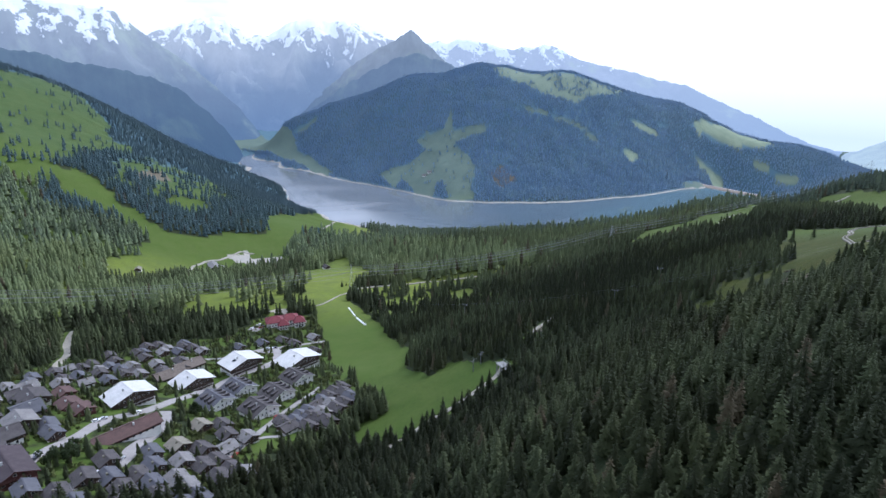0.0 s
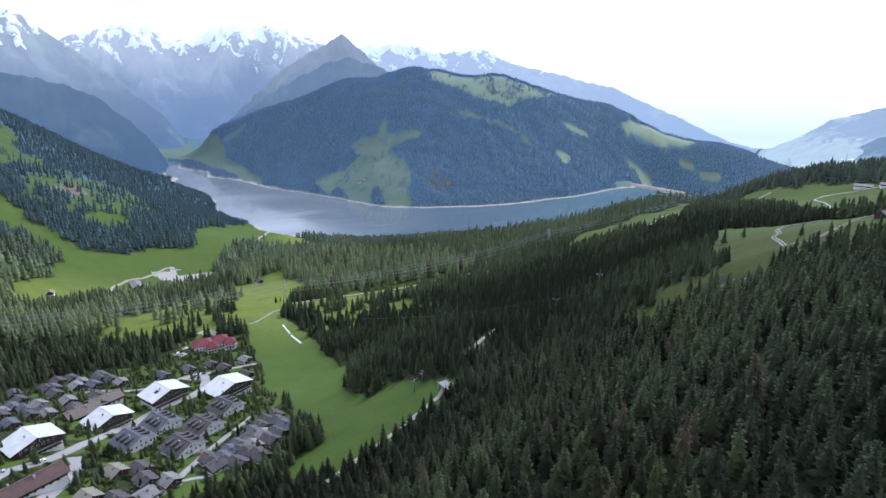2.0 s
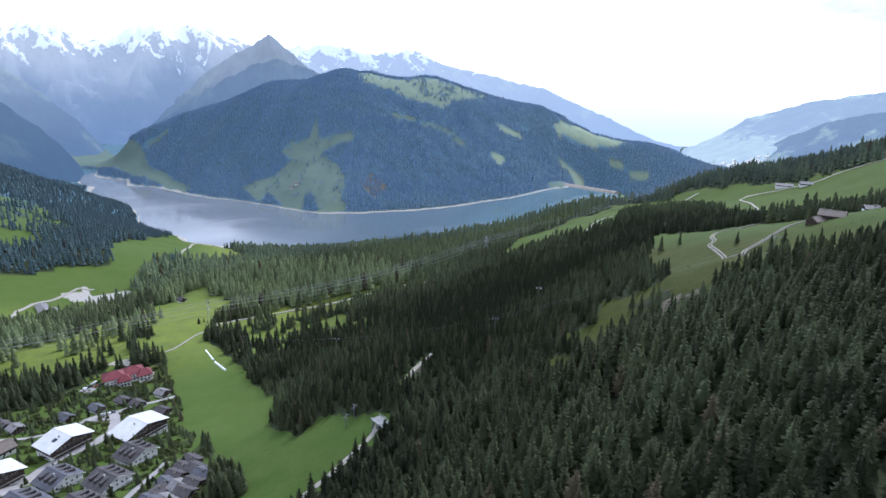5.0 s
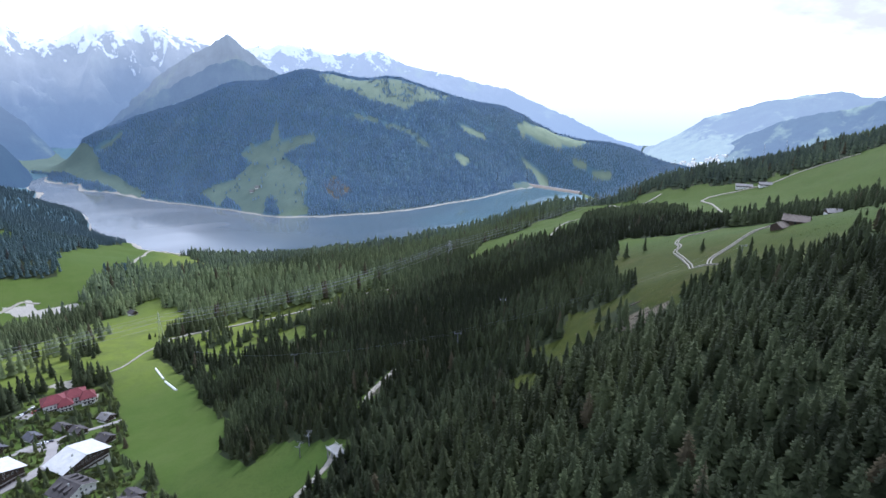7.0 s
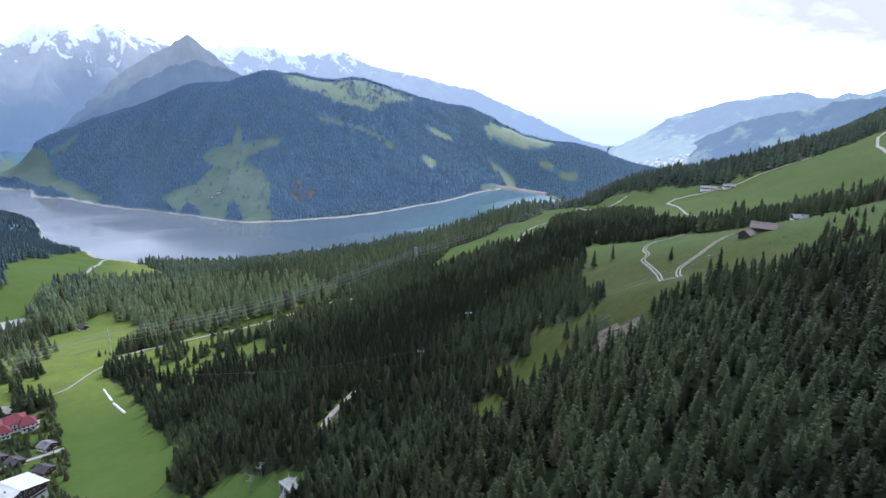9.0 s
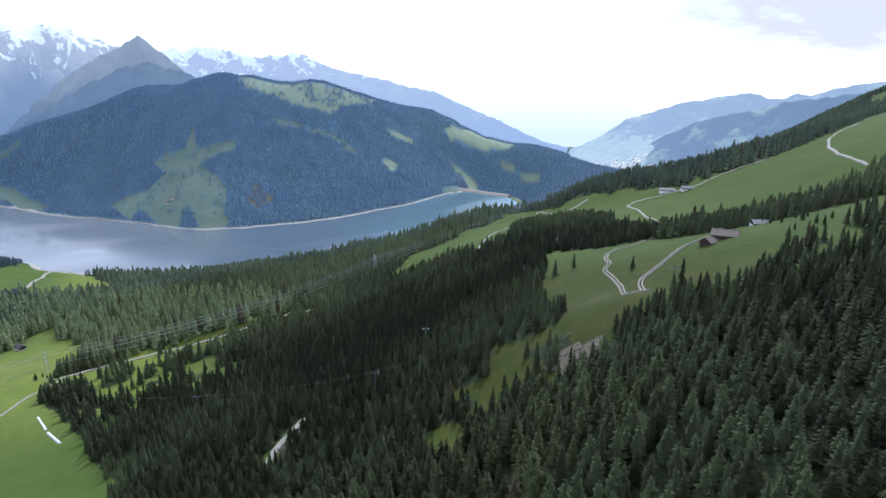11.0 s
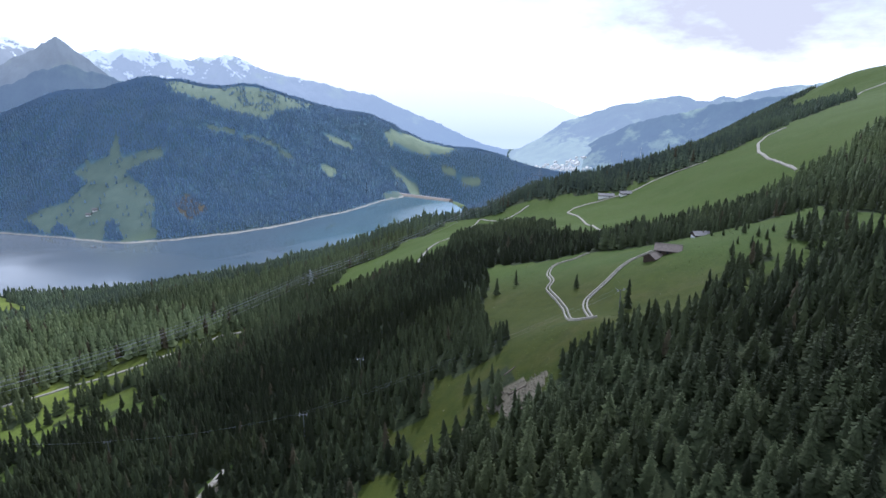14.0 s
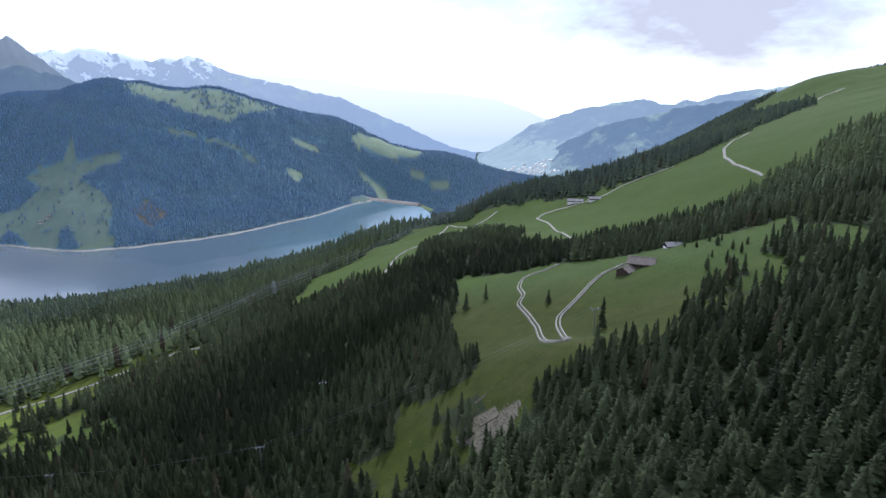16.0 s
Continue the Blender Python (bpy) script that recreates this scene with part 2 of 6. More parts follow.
def water_material():
    m = Mat("lake_water", (0.02, 0.10, 0.13), 0.06, 0, 0.5)
    n1, n2 = m.noise(0.002, 1), m.noise(0.35, 3, 0.6)
    sep = m.t.nodes.new("ShaderNodeSeparateXYZ")
    m.link(m.where(), sep.inputs[0])
    along = m.math("ADD", m.math("SUBTRACT", sep.outputs[0], m.math("MULTIPLY", sep.outputs[1], 0.35)), m.math("MULTIPLY", m.math("SUBTRACT", n1, 0.5), 700))
    # bright cloud reflection painted pale at the lake's head, blue water in the middle, turquoise by the dam
    c = m.mix(m.ramp(along, -550, -150), (0.125, 0.138, 0.150), (0.075, 0.102, 0.122))
    m.colour(m.mix(m.ramp(along, 150, 620), c, (0.085, 0.160, 0.180)))
    breeze = m.noise(0.006, 4, 0.6, (0.35, 1.0, 1.0))
    rr = m.math("ADD", m.math("MULTIPLY", m.ramp(breeze, 0.42, 0.62), 0.14), 0.07)
    m.link(rr, m.b.inputs["Roughness"])
    m.bump(n2, 0.06, 0.2)
    return m.m


GROUND = ground_material()
NEEDLES_NEAR = needle_material("spruce_needles", (0.0185, 0.0232, 0.0104), (0.185, 0.226, 0.108), 0.0, 0.27, 0.6, 0.15, (0.14, 0.17, 0.055), 0.55, 0.3)
# Haze over the farther woods is put into these bluer base colours.
NEEDLES_FAR = needle_material("far_hazed_needles", (0.180, 0.285, 0.445), (0.285, 0.395, 0.52), 0.4, 0.45, 0.1, 0.05, (0.24, 0.36, 0.54), 0.92, 0.0)
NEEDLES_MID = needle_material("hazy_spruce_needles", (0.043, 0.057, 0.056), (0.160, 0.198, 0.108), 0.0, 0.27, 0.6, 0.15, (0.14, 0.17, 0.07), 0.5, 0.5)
NEEDLES_LEFT = needle_material("shoulder_hazed_needles", (0.070, 0.108, 0.112), (0.095, 0.135, 0.128), 0.3, 0.45, 0.15, 0.05, (0.10, 0.16, 0.15), 0.85, 0.1)
BARK = worn("spruce_bark", (0.06, 0.045, 0.035), (0.11, 0.085, 0.065), 0.6, 0.95)
GRAVEL = worn("pale_gravel", (0.19, 0.173, 0.142), (0.29, 0.267, 0.222), 0.3, 0.95)
ASPHALT = worn("grey_asphalt", (0.185, 0.172, 0.165), (0.265, 0.248, 0.238), 0.15, 0.9)
WATER = water_material()
DAM_STONE = worn("reddish_dam_stones", (0.20, 0.15, 0.12), (0.30, 0.25, 0.20), 0.05, 0.95)


# ---- the lie of the land ----
# Heights x, y, z, by the part of the valley, placed to fit the camera's view.
NEAR_SLOPE = [(86, 304, 236), (135, 354, 243), (20, 256, 218), (72, 161, 295), (115, 188, 296), (122, 140, 312), (167, 198, 309), (173, 154, 323), (200, 179, 324), (270, 275, 316), (228, 267, 298), (252, 347, 275), (200, 290, 273), (118, 300, 248), (455, 330, 313), (390, 312, 317), (303, 278, 310), (-194, 615, 157), (-156, 660, 154), (80, 96, 312), (-20, 150, 255), (-120, 200, 245), (-250, 300, 235), (-60, 40, 300), (100, 0, 335), (-200, 0, 300), (-300, 430, 200), (184, 380, 244)]
VILLAGE_FLOOR = [(-124, 360, 203), (-103, 420, 178), (-73, 448, 177), (-30, 460, 167), (11, 562, 155), (-6, 616, 151), (-60, 582, 151), (-18, 673, 143)]
MIDDLE = [(800, 660, 248), (646, 570, 246), (836, 482, 313), (969, 541, 333), (459, 600, 243), (529, 655, 236), (668, 822, 194), (772, 966, 150), (230, 719, 149), (258, 690, 160), (165, 897, 128), (-224, 976, 88), (-194, 1234, 98), (281, 520, 225), (30, 646, 138), (180, 560, 190)]
LEFT_SLOPE = [(-323, 989, 122), (-518, 1082, 179), (-560, 1228, 213), (-340, 724, 150), (-297, 521, 171), (-495, 926, 171), (-722, 1428, 278), (-187, 1043, 83), (-111, 1496, 31), (-881, 1796, 389), (-772, 1791, 348), (-684, 1826, 299), (-564, 1867, 215), (-421, 1904, 123), (-342, 1920, 92), (-276, 1880, 43), (-127, 1715, 8), (21, 1480, 13)]
RIDGE = [(152, 1140, 76), (276, 1013, 114), (411, 912, 143), (533, 905, 167), (622, 907, 186), (781, 902, 196), (872, 891, 224), (964, 864, 226), (1110, 839, 246), (1299, 820, 274), (1483, 794, 315), (1617, 737, 384), (1679, 717, 420), (1721, 589, 441), (1353, 588, 375), (1434, 501, 402)]
RIGHT_SLOPE = [(508, 279, 339), (536, 257, 340), (551, 241, 343), (810, 319, 365), (788, 357, 343), (775, 392, 320), (282, 165, 342), (637, 406, 279), (1472, 2142, 100), (366, 1945, 70), (503, 1890, 45), (1299, 1800, 2), (1420, 1980, -90), (1500, 1700, -60), (1900, 2500, -130), (2700, 3000, -140), (3200, 3200, -120)]
FAR_SHORE = [(-18, 2182, 0), (97, 2063, 0), (219, 1906, 0), (374, 1775, 0), (583, 1740, 0), (767, 1762, 0), (999, 1830, 0), (1200, 1900, 0), (-164, 2417, 0), (-304, 2647, 0), (-420, 2900, 4)]
LAKE_BED = [(1170, 1850, -14), (1225, 1780, -16), (1150, 1740, -26), (-480, 3080, 8), (-640, 3500, 20), (-740, 3900, 30), (-640, 2750, 60), (-190, 3120, 90), (0, 1750, -25), (-150, 2050, -20), (200, 1650, -30), (450, 1560, -30), (700, 1540, -30), (950, 1600, -30), (-380, 2350, 2), (900, 1350, 40), (-330, 2500, -2)]
HILL = [(-285, 2986, 131), (-136, 2947, 211), (72, 2899, 263), (270, 2787, 341), (436, 2715, 373), (569, 2639, 395), (777, 2586, 385), (933, 2534, 370), (1096, 2468, 315), (1230, 2403, 273), (1368, 2328, 221), (1567, 2199, 143), (1710, 2090, 104), (1791, 1953, 65), (1810, 1866, 38)]
HILL_BACK = [(-333, 3484, -29), (85, 3399, 103), (515, 3209, 213), (921, 3065, 225), (1299, 2925, 155), (1621, 2759, 61), (2026, 2477, -56), (2159, 2225, -122)]
SPOTS = np.array(NEAR_SLOPE + VILLAGE_FLOOR + MIDDLE + LEFT_SLOPE + RIDGE + RIGHT_SLOPE + FAR_SHORE + LAKE_BED + HILL + HILL_BACK, float)


def _kernel(d):
    return np.where(d > 0, d * d * np.log(d + 1e-9), 0)


_X = SPOTS[:, :2] / 1000
_n = len(SPOTS)
_Q = np.c_[np.ones(_n), _X]
_K = _kernel(np.linalg.norm(_X[:, None] - _X[None], axis=-1)) + 2e-5 * np.eye(_n)
_W = np.linalg.solve(np.block([[_K, _Q], [_Q.T, np.zeros((3, 3))]]), np.r_[SPOTS[:, 2], 0, 0, 0])


def value_noise(x, y, seed=0):
    """Smooth noise in -1..1 over arrays."""
    xi, yi = np.floor(x).astype(np.int64), np.floor(y).astype(np.int64)
    fx, fy = x - xi, y - yi
    fx, fy = fx * fx * (3 - 2 * fx), fy * fy * (3 - 2 * fy)

    def rnd(i, j):
        v = np.sin(i * 127.1 + j * 311.7 + seed * 74.7) * 43758.5453
        return (v - np.floor(v)) * 2 - 1

    a, b, c, d = rnd(xi, yi), rnd(xi + 1, yi), rnd(xi, yi + 1), rnd(xi + 1, yi + 1)
    return (a * (1 - fx) + b * fx) * (1 - fy) + (c * (1 - fx) + d * fx) * fy


def fbm(x, y, seed=0, octaves=4):
    total, amp = 0, 1.0
    for k in range(octaves):
        total = total + amp * value_noise(x * 2**k, y * 2**k, seed + k)
        amp *= 0.5
    return total


def height(x, y):
    """The height of the ground, over arrays or numbers."""
    x, y = np.atleast_1d(np.asarray(x, float)), np.atleast_1d(np.asarray(y, float))
    p = np.stack([x, y], -1) / 1000
    out = np.empty(len(p))
    for i in range(0, len(p), 20000):
        q = p[i : i + 20000]
        out[i : i + 20000] = _kernel(np.linalg.norm(q[:, None] - _X[None], axis=-1)) @ _W[:_n] + np.c_[np.ones(len(q)), q] @ _W[_n:]
    r = np.hypot(x, y)
    far = np.clip((r - 3000) / 700, 0, 1)
    east = np.clip((np.degrees(np.arctan2(x, y)) - 2) / 20, 0, 1)
    out = out * (1 - far) + far * (15 - 175 * east)
    out = np.clip(out, -200, 640)
    rough = np.clip((r - 120) / 900, 0.05, 1.0)
    # spurs and gullies down the hill across the lake
    along, down = 0.88 * x - 0.47 * y, 0.47 * x + 0.88 * y
    along = along + 70 * fbm(down / 420, along / 800, 15, 2)
    hill = np.clip((y + 0.4 * x - 2000) / 250, 0, 1) * np.clip((out - 8) / 70, 0, 1) * np.clip((3300 - r) / 300, 0, 1)
    out = out + hill * (15 * fbm(along / 190, down / 1100, 17, 3) - 4)
    return out + rough * (2.2 * fbm(x / 60, y / 60, 3) + 9 * np.clip((r - 1900) / 600, 0, 1) * np.clip(out / 60, 0, 1) * fbm(x / 260, y / 260, 9))


def ground_at(x, y):
    return float(height(x, y)[0])


def inside(poly, x, y):
    """Which of the points lie in the polygon."""
    poly = np.asarray(poly, float)
    hit = np.zeros(np.shape(x), bool)
    for (x0, y0), (x1, y1) in zip(poly, np.roll(poly, -1, 0)):
        if y0 != y1:
            hit ^= ((y0 > y) != (y1 > y)) & (x < (x1 - x0) * (y - y0) / (y1 - y0) + x0)
    return hit


# Open ground, as plan outlines.
VILLAGE = [(-231, 395), (-240, 454), (-223, 477), (-175, 528), (-119, 543), (-98, 608), (-40, 602), (-22, 500), (-19, 454), (3, 372), (-5, 311), (-55, 265), (-66, 236), (-141, 205), (-230, 230), (-300, 320), (-290, 400)]
TRACK_MEADOW = [(408, 493), (419, 447), (437, 416), (447, 368), (452, 331), (465, 292), (490, 272), (455, 253), (386, 253), (344, 252), (314, 245), (290, 238), (270, 246), (252, 252), (246, 262), (241, 260), (222, 250), (210, 270), (190, 285), (160, 270), (197, 300), (232, 336), (244, 313), (256, 305), (277, 334), (302, 377), (327, 407)]
FARM_MEADOW = [(344, 710), (419, 782), (473, 790), (558, 830), (660, 880), (757, 834), (819, 722), (880, 665), (920, 610), (1010, 580), (1164, 565), (1330, 590), (1450, 640), (1500, 672), (1545, 705), (1560, 800), (1900, 860), (1900, 420), (1400, 380), (894, 343), (852, 380), (790, 380), (788, 402), (709, 445), (700, 480), (620, 520), (560, 500), (552, 560), (618, 620), (672, 743), (537, 690), (430, 608), (383, 659)]
VILLAGE_MEADOW = [(-25, 996), (10, 900), (23, 794), (-1, 763), (-2, 672), (27, 554), (46, 451), (40, 391), (49, 356), (65, 368), (85, 335), (95, 312), (86, 298), (54, 289), (14, 284), (-12, 300), (2, 371), (-25, 472), (-29, 534), (-50, 629), (-97, 688), (-125, 640), (-144, 716), (-133, 806), (-110, 906), (-45, 925)]
ROAD_STRIP = [(1, 741), (27, 752), (95, 758), (178, 758), (231, 763), (285, 725), (272, 700), (215, 728), (141, 712), (68, 714), (3, 699)]
LOWER_CLEARING = [(15, 629), (22, 700), (66, 718), (110, 705), (149, 653), (155, 600), (150, 545), (125, 550), (100, 590), (68, 600), (45, 560), (30, 560)]
LEFT_MEADOW = [(-583, 1242), (-518, 1296), (-374, 1141), (-316, 1092), (-254, 1107), (-165, 1182), (-182, 1418), (-96, 1700), (41, 1528), (-71, 1229), (-125, 1095), (-140, 1002), (-190, 950), (-237, 873), (-305, 782), (-340, 870), (-334, 943), (-326, 1016), (-359, 1087), (-433, 1124), (-505, 1153)]
UPPER_LEFT = [(-900, 1729), (-780, 1850), (-700, 1810), (-661, 1769), (-591, 1686), (-574, 1572), (-530, 1629), (-510, 1560), (-559, 1411), (-560, 1271), (-545, 1175), (-600, 1130), (-680, 1120), (-1000, 1290)]
FELLED = [(-502, 1402), (-483, 1567), (-434, 1620), (-357, 1626), (-285, 1516), (-262, 1327), (-300, 1205), (-361, 1255), (-419, 1285), (-470, 1290)]
HILL_MEADOW = [(250, 2269), (290, 2286), (353, 2248), (397, 2368), (388, 2236), (502, 2184), (492, 2147), (420, 2155), (374, 2144), (404, 2033), (413, 1965), (371, 1800), (300, 1820), (306, 1925), (280, 1930), (252, 1840), (205, 1900), (203, 1963), (178, 2061), (150, 2000), (104, 2153), (145, 2159), (213, 2146), (279, 2182)]
HILL_TOP = [(617, 2629), (780, 2620), (906, 2540), (1140, 2461), (1076, 2359), (943, 2339), (873, 2278), (751, 2340), (679, 2426), (615, 2507)]
HILL_RIGHT = [(1318, 2232), (1392, 2275), (1464, 2285), (1560, 2260), (1646, 2163), (1581, 2125), (1460, 2157), (1386, 2178), (1340, 2201)]
LAKE_HEAD = [(-760, 3700), (-628, 4100), (-420, 3400), (-311, 3011), (-246, 2840), (-200, 2640), (-150, 2540), (-60, 2300), (-100, 2280), (-178, 2470), (-330, 2760), (-400, 2900), (-520, 3060), (-640, 3350)]
STREAKS = [[(637, 2289), (673, 2272), (785, 2198), (864, 2148), (896, 2090), (860, 2088), (815, 2140), (750, 2190), (660, 2245)], [(1076, 2245), (1113, 2224), (1159, 2174), (1163, 2150), (1102, 2171), (1070, 2217)], [(1515, 2104), (1555, 2060), (1616, 1962), (1590, 1940), (1545, 2025), (1510, 2080)], [(1291, 2130), (1325, 2103), (1386, 2077), (1349, 1935), (1282, 1871), (1318, 2063), (1288, 2096)], [(998, 2082), (1028, 2024), (979, 1997), (968, 2051)], [(-241, 2842), (-158, 2855), (-117, 2831), (-145, 2800), (-227, 2808)]]
# Stands in sun and in cloud shade; both are put into the trees' tint.
SUNLIT_STANDS = [[(-156, 1136), (-23, 1212), (115, 983), (211, 874), (262, 740), (187, 749), (90, 758), (12, 775), (-37, 742), (-94, 662), (-112, 637), (-66, 900)],
                [(-610, 1181), (-564, 1195), (-499, 1074), (-368, 981), (-329, 984), (-306, 744), (-246, 695), (-208, 817), (-106, 726), (-112, 637), (-186, 620), (-260, 590), (-330, 540), (-500, 600), (-720, 900)]]
SHADED_STAND = [(-345, 553), (-262, 451), (-230, 470), (-154, 500), (-80, 560), (-50, 600), (-76, 618), (-114, 606), (-144, 594), (-204, 610), (-244, 612), (-274, 588), (-310, 570)]
DAM_FOOT = [(1140, 1925), (1225, 1965), (1330, 1960), (1420, 1780), (1330, 1690), (1250, 1660), (1080, 1700)]
VALLEY_FLOOR = [(1800, 2300), (2600, 1900), (4200, 2200), (4200, 4200), (2300, 3800)]
GRAVEL_PIT = [(-214, 1036), (-182, 1072), (-176, 1040), (-121, 1052), (-120, 1000), (-173, 1005)]
SCAR = [(222, 280), (229, 278), (235, 271), (239, 262), (232, 256), (223, 253), (215, 256), (216, 264), (218, 274)]
SUNNY = [(-180, 600), (-180, 640), (-160, 690), (-144, 716), (-133, 806), (-110, 906), (-66, 900), (-62, 760), (-50, 690), (-60, 644), (-76, 618), (-114, 606), (-144, 592)]
POINT_MEADOW = [(-113, 1672), (-65, 1655), (-30, 1618), (22, 1539), (70, 1305), (70, 1190), (6, 1190), (-67, 1215), (-106, 1328)]
GLADES = [[(150, 250), (185, 262), (200, 285), (178, 300), (155, 280)], [(187, 331), (202, 319), (214, 301), (213, 292), (199, 290), (189, 290), (182, 317)]]
SPARSE = [(490, 272), (455, 253), (386, 253), (344, 252), (322, 238), (345, 222), (362, 208), (400, 203), (480, 215), (560, 235), (640, 255), (632, 276), (540, 300), (500, 292)]
BARE = [GRAVEL_PIT]
BROWN = [SCAR, [(-462, 1395), (-435, 1510), (-395, 1440), (-425, 1335)], [(450, 1925), (505, 1975), (545, 1900), (476, 1850)]]
SCRUB = [(192, 281), (216, 308), (230, 306), (240, 293), (230, 272), (215, 273), (194, 261)]
BRIGHT_STRIP = [(1178, 2242), (1212, 2228), (1222, 2206), (1183, 2208)]
MEADOWS = [BRIGHT_STRIP, BROWN[2], SUNNY, POINT_MEADOW, *GLADES, SPARSE, TRACK_MEADOW, FARM_MEADOW, VILLAGE_MEADOW, ROAD_STRIP, LOWER_CLEARING, LEFT_MEADOW, UPPER_LEFT, FELLED, HILL_MEADOW, HILL_TOP, HILL_RIGHT, LAKE_HEAD, DAM_FOOT, VALLEY_FLOOR, GRAVEL_PIT, *STREAKS]
THIN = [(BROWN[2], 0.5), (SPARSE, 0.38), (SUNNY, 0.10), (GLADES[0], 0.3), (GLADES[1], 0.6), (TRACK_MEADOW, 0.003), (SCRUB, 0.22), (UPPER_LEFT, 0.05), (FELLED, 0.17), (LOWER_CLEARING, 0.3), (HILL_TOP, 0.1), (HILL_MEADOW, 0.025), (STREAKS[0], 0.12), (ROAD_STRIP, 0.04)]


# Roads: name, label, line, width, surface, half the gap between two ruts.
ROADS = [
    ("track", "pale twin-rut gravel track winding over the meadow", [(440, 413), (421, 411), (406, 414), (391, 407), (373, 392), (355, 370), (341, 362), (324, 337), (309, 317), (290, 297), (276, 281), (273, 275), (277, 271), (285, 278), (302, 295), (314, 308), (324, 316), (339, 320), (353, 324), (371, 330), (387, 333), (402, 330)], 0.6, "gravel", 0.95),
    ("farm_road", "pale gravel road leading past the mountain dairy", [(549, 470), (600, 525), (651, 594), (690, 640), (723, 693), (745, 702), (772, 698), (805, 675), (830, 655), (861, 650), (895, 625), (915, 600)], 2.6, "gravel", 0),
    ("upper_road", "pale gravel road curving over the high meadow", [(800, 425), (814, 438), (855, 484), (900, 520), (945, 545), (985, 555), (1030, 550)], 3.0, "gravel", 0),
    ("summit_road", "short bend of pale gravel road below the summit", [(1434, 622), (1480, 640), (1522, 636), (1560, 610)], 5, "gravel", 0),
    ("meadow_road", "pale gravel road along the lower meadow", [(413, 618), (454, 657), (500, 693), (550, 731), (610, 783), (666, 830), (690, 850), (684, 800), (640, 750)], 2.6, "gravel", 0),
    ("side_road", "pale gravel road climbing the meadow", [(517, 634), (590, 705), (679, 787), (720, 800), (753, 803)], 2.6, "gravel", 0),
    ("valley_road", "pale road through the sunlit forest clearing", [(5, 728), (27, 742), (95, 748), (148, 742), (178, 744), (217, 741), (240, 745), (256, 728), (272, 712)], 3.6, "gravel", 0),
    ("edge_road", "pale grey road along the forest's edge", [(15, 277), (30, 285), (45, 291), (54, 293), (67, 299), (80, 305), (88, 318)], 4.2, "gravel", 0),
    ("cut_road", "bare pale cutting of a forest road", [(109, 343), (115, 354), (122, 359), (129, 365), (138, 374)], 4.2, "gravel", 0),
    ("meadow_path", "narrow pale path across the meadow", [(-56, 627), (-37, 636), (-26, 660), (-16, 690), (0, 712), (6, 722)], 1.6, "gravel", 0),
    ("farm_lane", "pale lane to the valley farm", [(-244, 917), (-250, 960), (-240, 1000), (-220, 1020), (-193, 1068), (-171, 1061)], 4.0, "gravel", 0),
    ("point_road", "pale gravel road over the meadow above the lake", [(-70, 1231), (-60, 1299), (-47, 1527), (-30, 1607), (4, 1562), (27, 1476)], 5, "gravel", 0),
    ("village_road", "grey asphalt village street between the hotels", [(-150, 230), (-148, 259), (-147, 274), (-142, 286), (-141, 296), (-139, 314), (-134, 325), (-126, 330), (-121, 342), (-116, 360), (-110, 385), (-105, 408), (-97, 426), (-84, 435), (-72, 443), (-64, 462), (-66, 480), (-68, 500)], 6.6, "asphalt", 0),
    ("lower_street", "grey asphalt lane among the chalets", [(-122, 230), (-117, 245), (-114, 253), (-111, 270), (-112, 281), (-110, 293), (-108, 309), (-109, 325), (-114, 338)], 7.4, "asphalt", 0),
    ("chalet_lane", "pale grey lane beside the chalet row", [(-74, 262), (-68, 279), (-65, 290), (-59, 308), (-53, 327), (-46, 348), (-38, 368), (-31, 382), (-26, 395)], 3.6, "asphalt", 0),
    ("chalet_drive", "short grey drive to the chalet row", [(-58, 305), (-52, 310), (-43, 309), (-35, 325)], 3.0, "asphalt", 0),
    ("forest_drive", "pale drive vanishing into the dark forest", [(-222, 450), (-229, 463), (-238, 503), (-250, 528), (-261, 564), (-263, 575)], 6, "gravel", 0),
    ("back_street", "grey asphalt street behind the hotels", [(-157, 485), (-143, 487), (-126, 482), (-116, 481), (-100, 485), (-85, 499), (-69, 508), (-60, 518), (-41, 525), (-28, 529)], 4.2, "asphalt", 0),
]


def near_road(x, y, margin=2.2):
    close = np.zeros(np.shape(x), bool)
    for _, _, pts, width, _, gap in ROADS:
        for (ax, ay), (bx, by) in zip(pts[:-1], pts[1:]):
            dx, dy = bx - ax, by - ay
            u = np.clip(((x - ax) * dx + (y - ay) * dy) / (dx * dx + dy * dy), 0, 1)
            close |= np.hypot(x - ax - u * dx, y - ay - u * dy) < width / 2 + gap + margin
    return close


def wooded(x, y):
    """1 where trees stand, 0 on meadows, roads, in the village and the lake, between on thin ground."""
    wob = np.where(y > 1850, 4.0, 9.0 * np.clip(np.hypot(x, y) / 700, 0.3, 1.6))
    wx, wy = x + wob * fbm(x / 38, y / 38, 21, 3), y + wob * fbm(x / 38, y / 38, 31, 3)
    open_ground = np.zeros(np.shape(x), bool)
    for p in MEADOWS:
        open_ground |= inside(p, wx, wy)
    thin = np.zeros(np.shape(x))
    for p, density in THIN:
        thin = np.where(inside(p, wx, wy), density * np.clip(1 + 5 * fbm(x / 26, y / 26, 41, 3), 0, 4), thin)
    wood = np.where(open_ground, thin, 1.0)
    return np.where(inside(VILLAGE, x, y) | near_road(x, y), 0.0, wood)


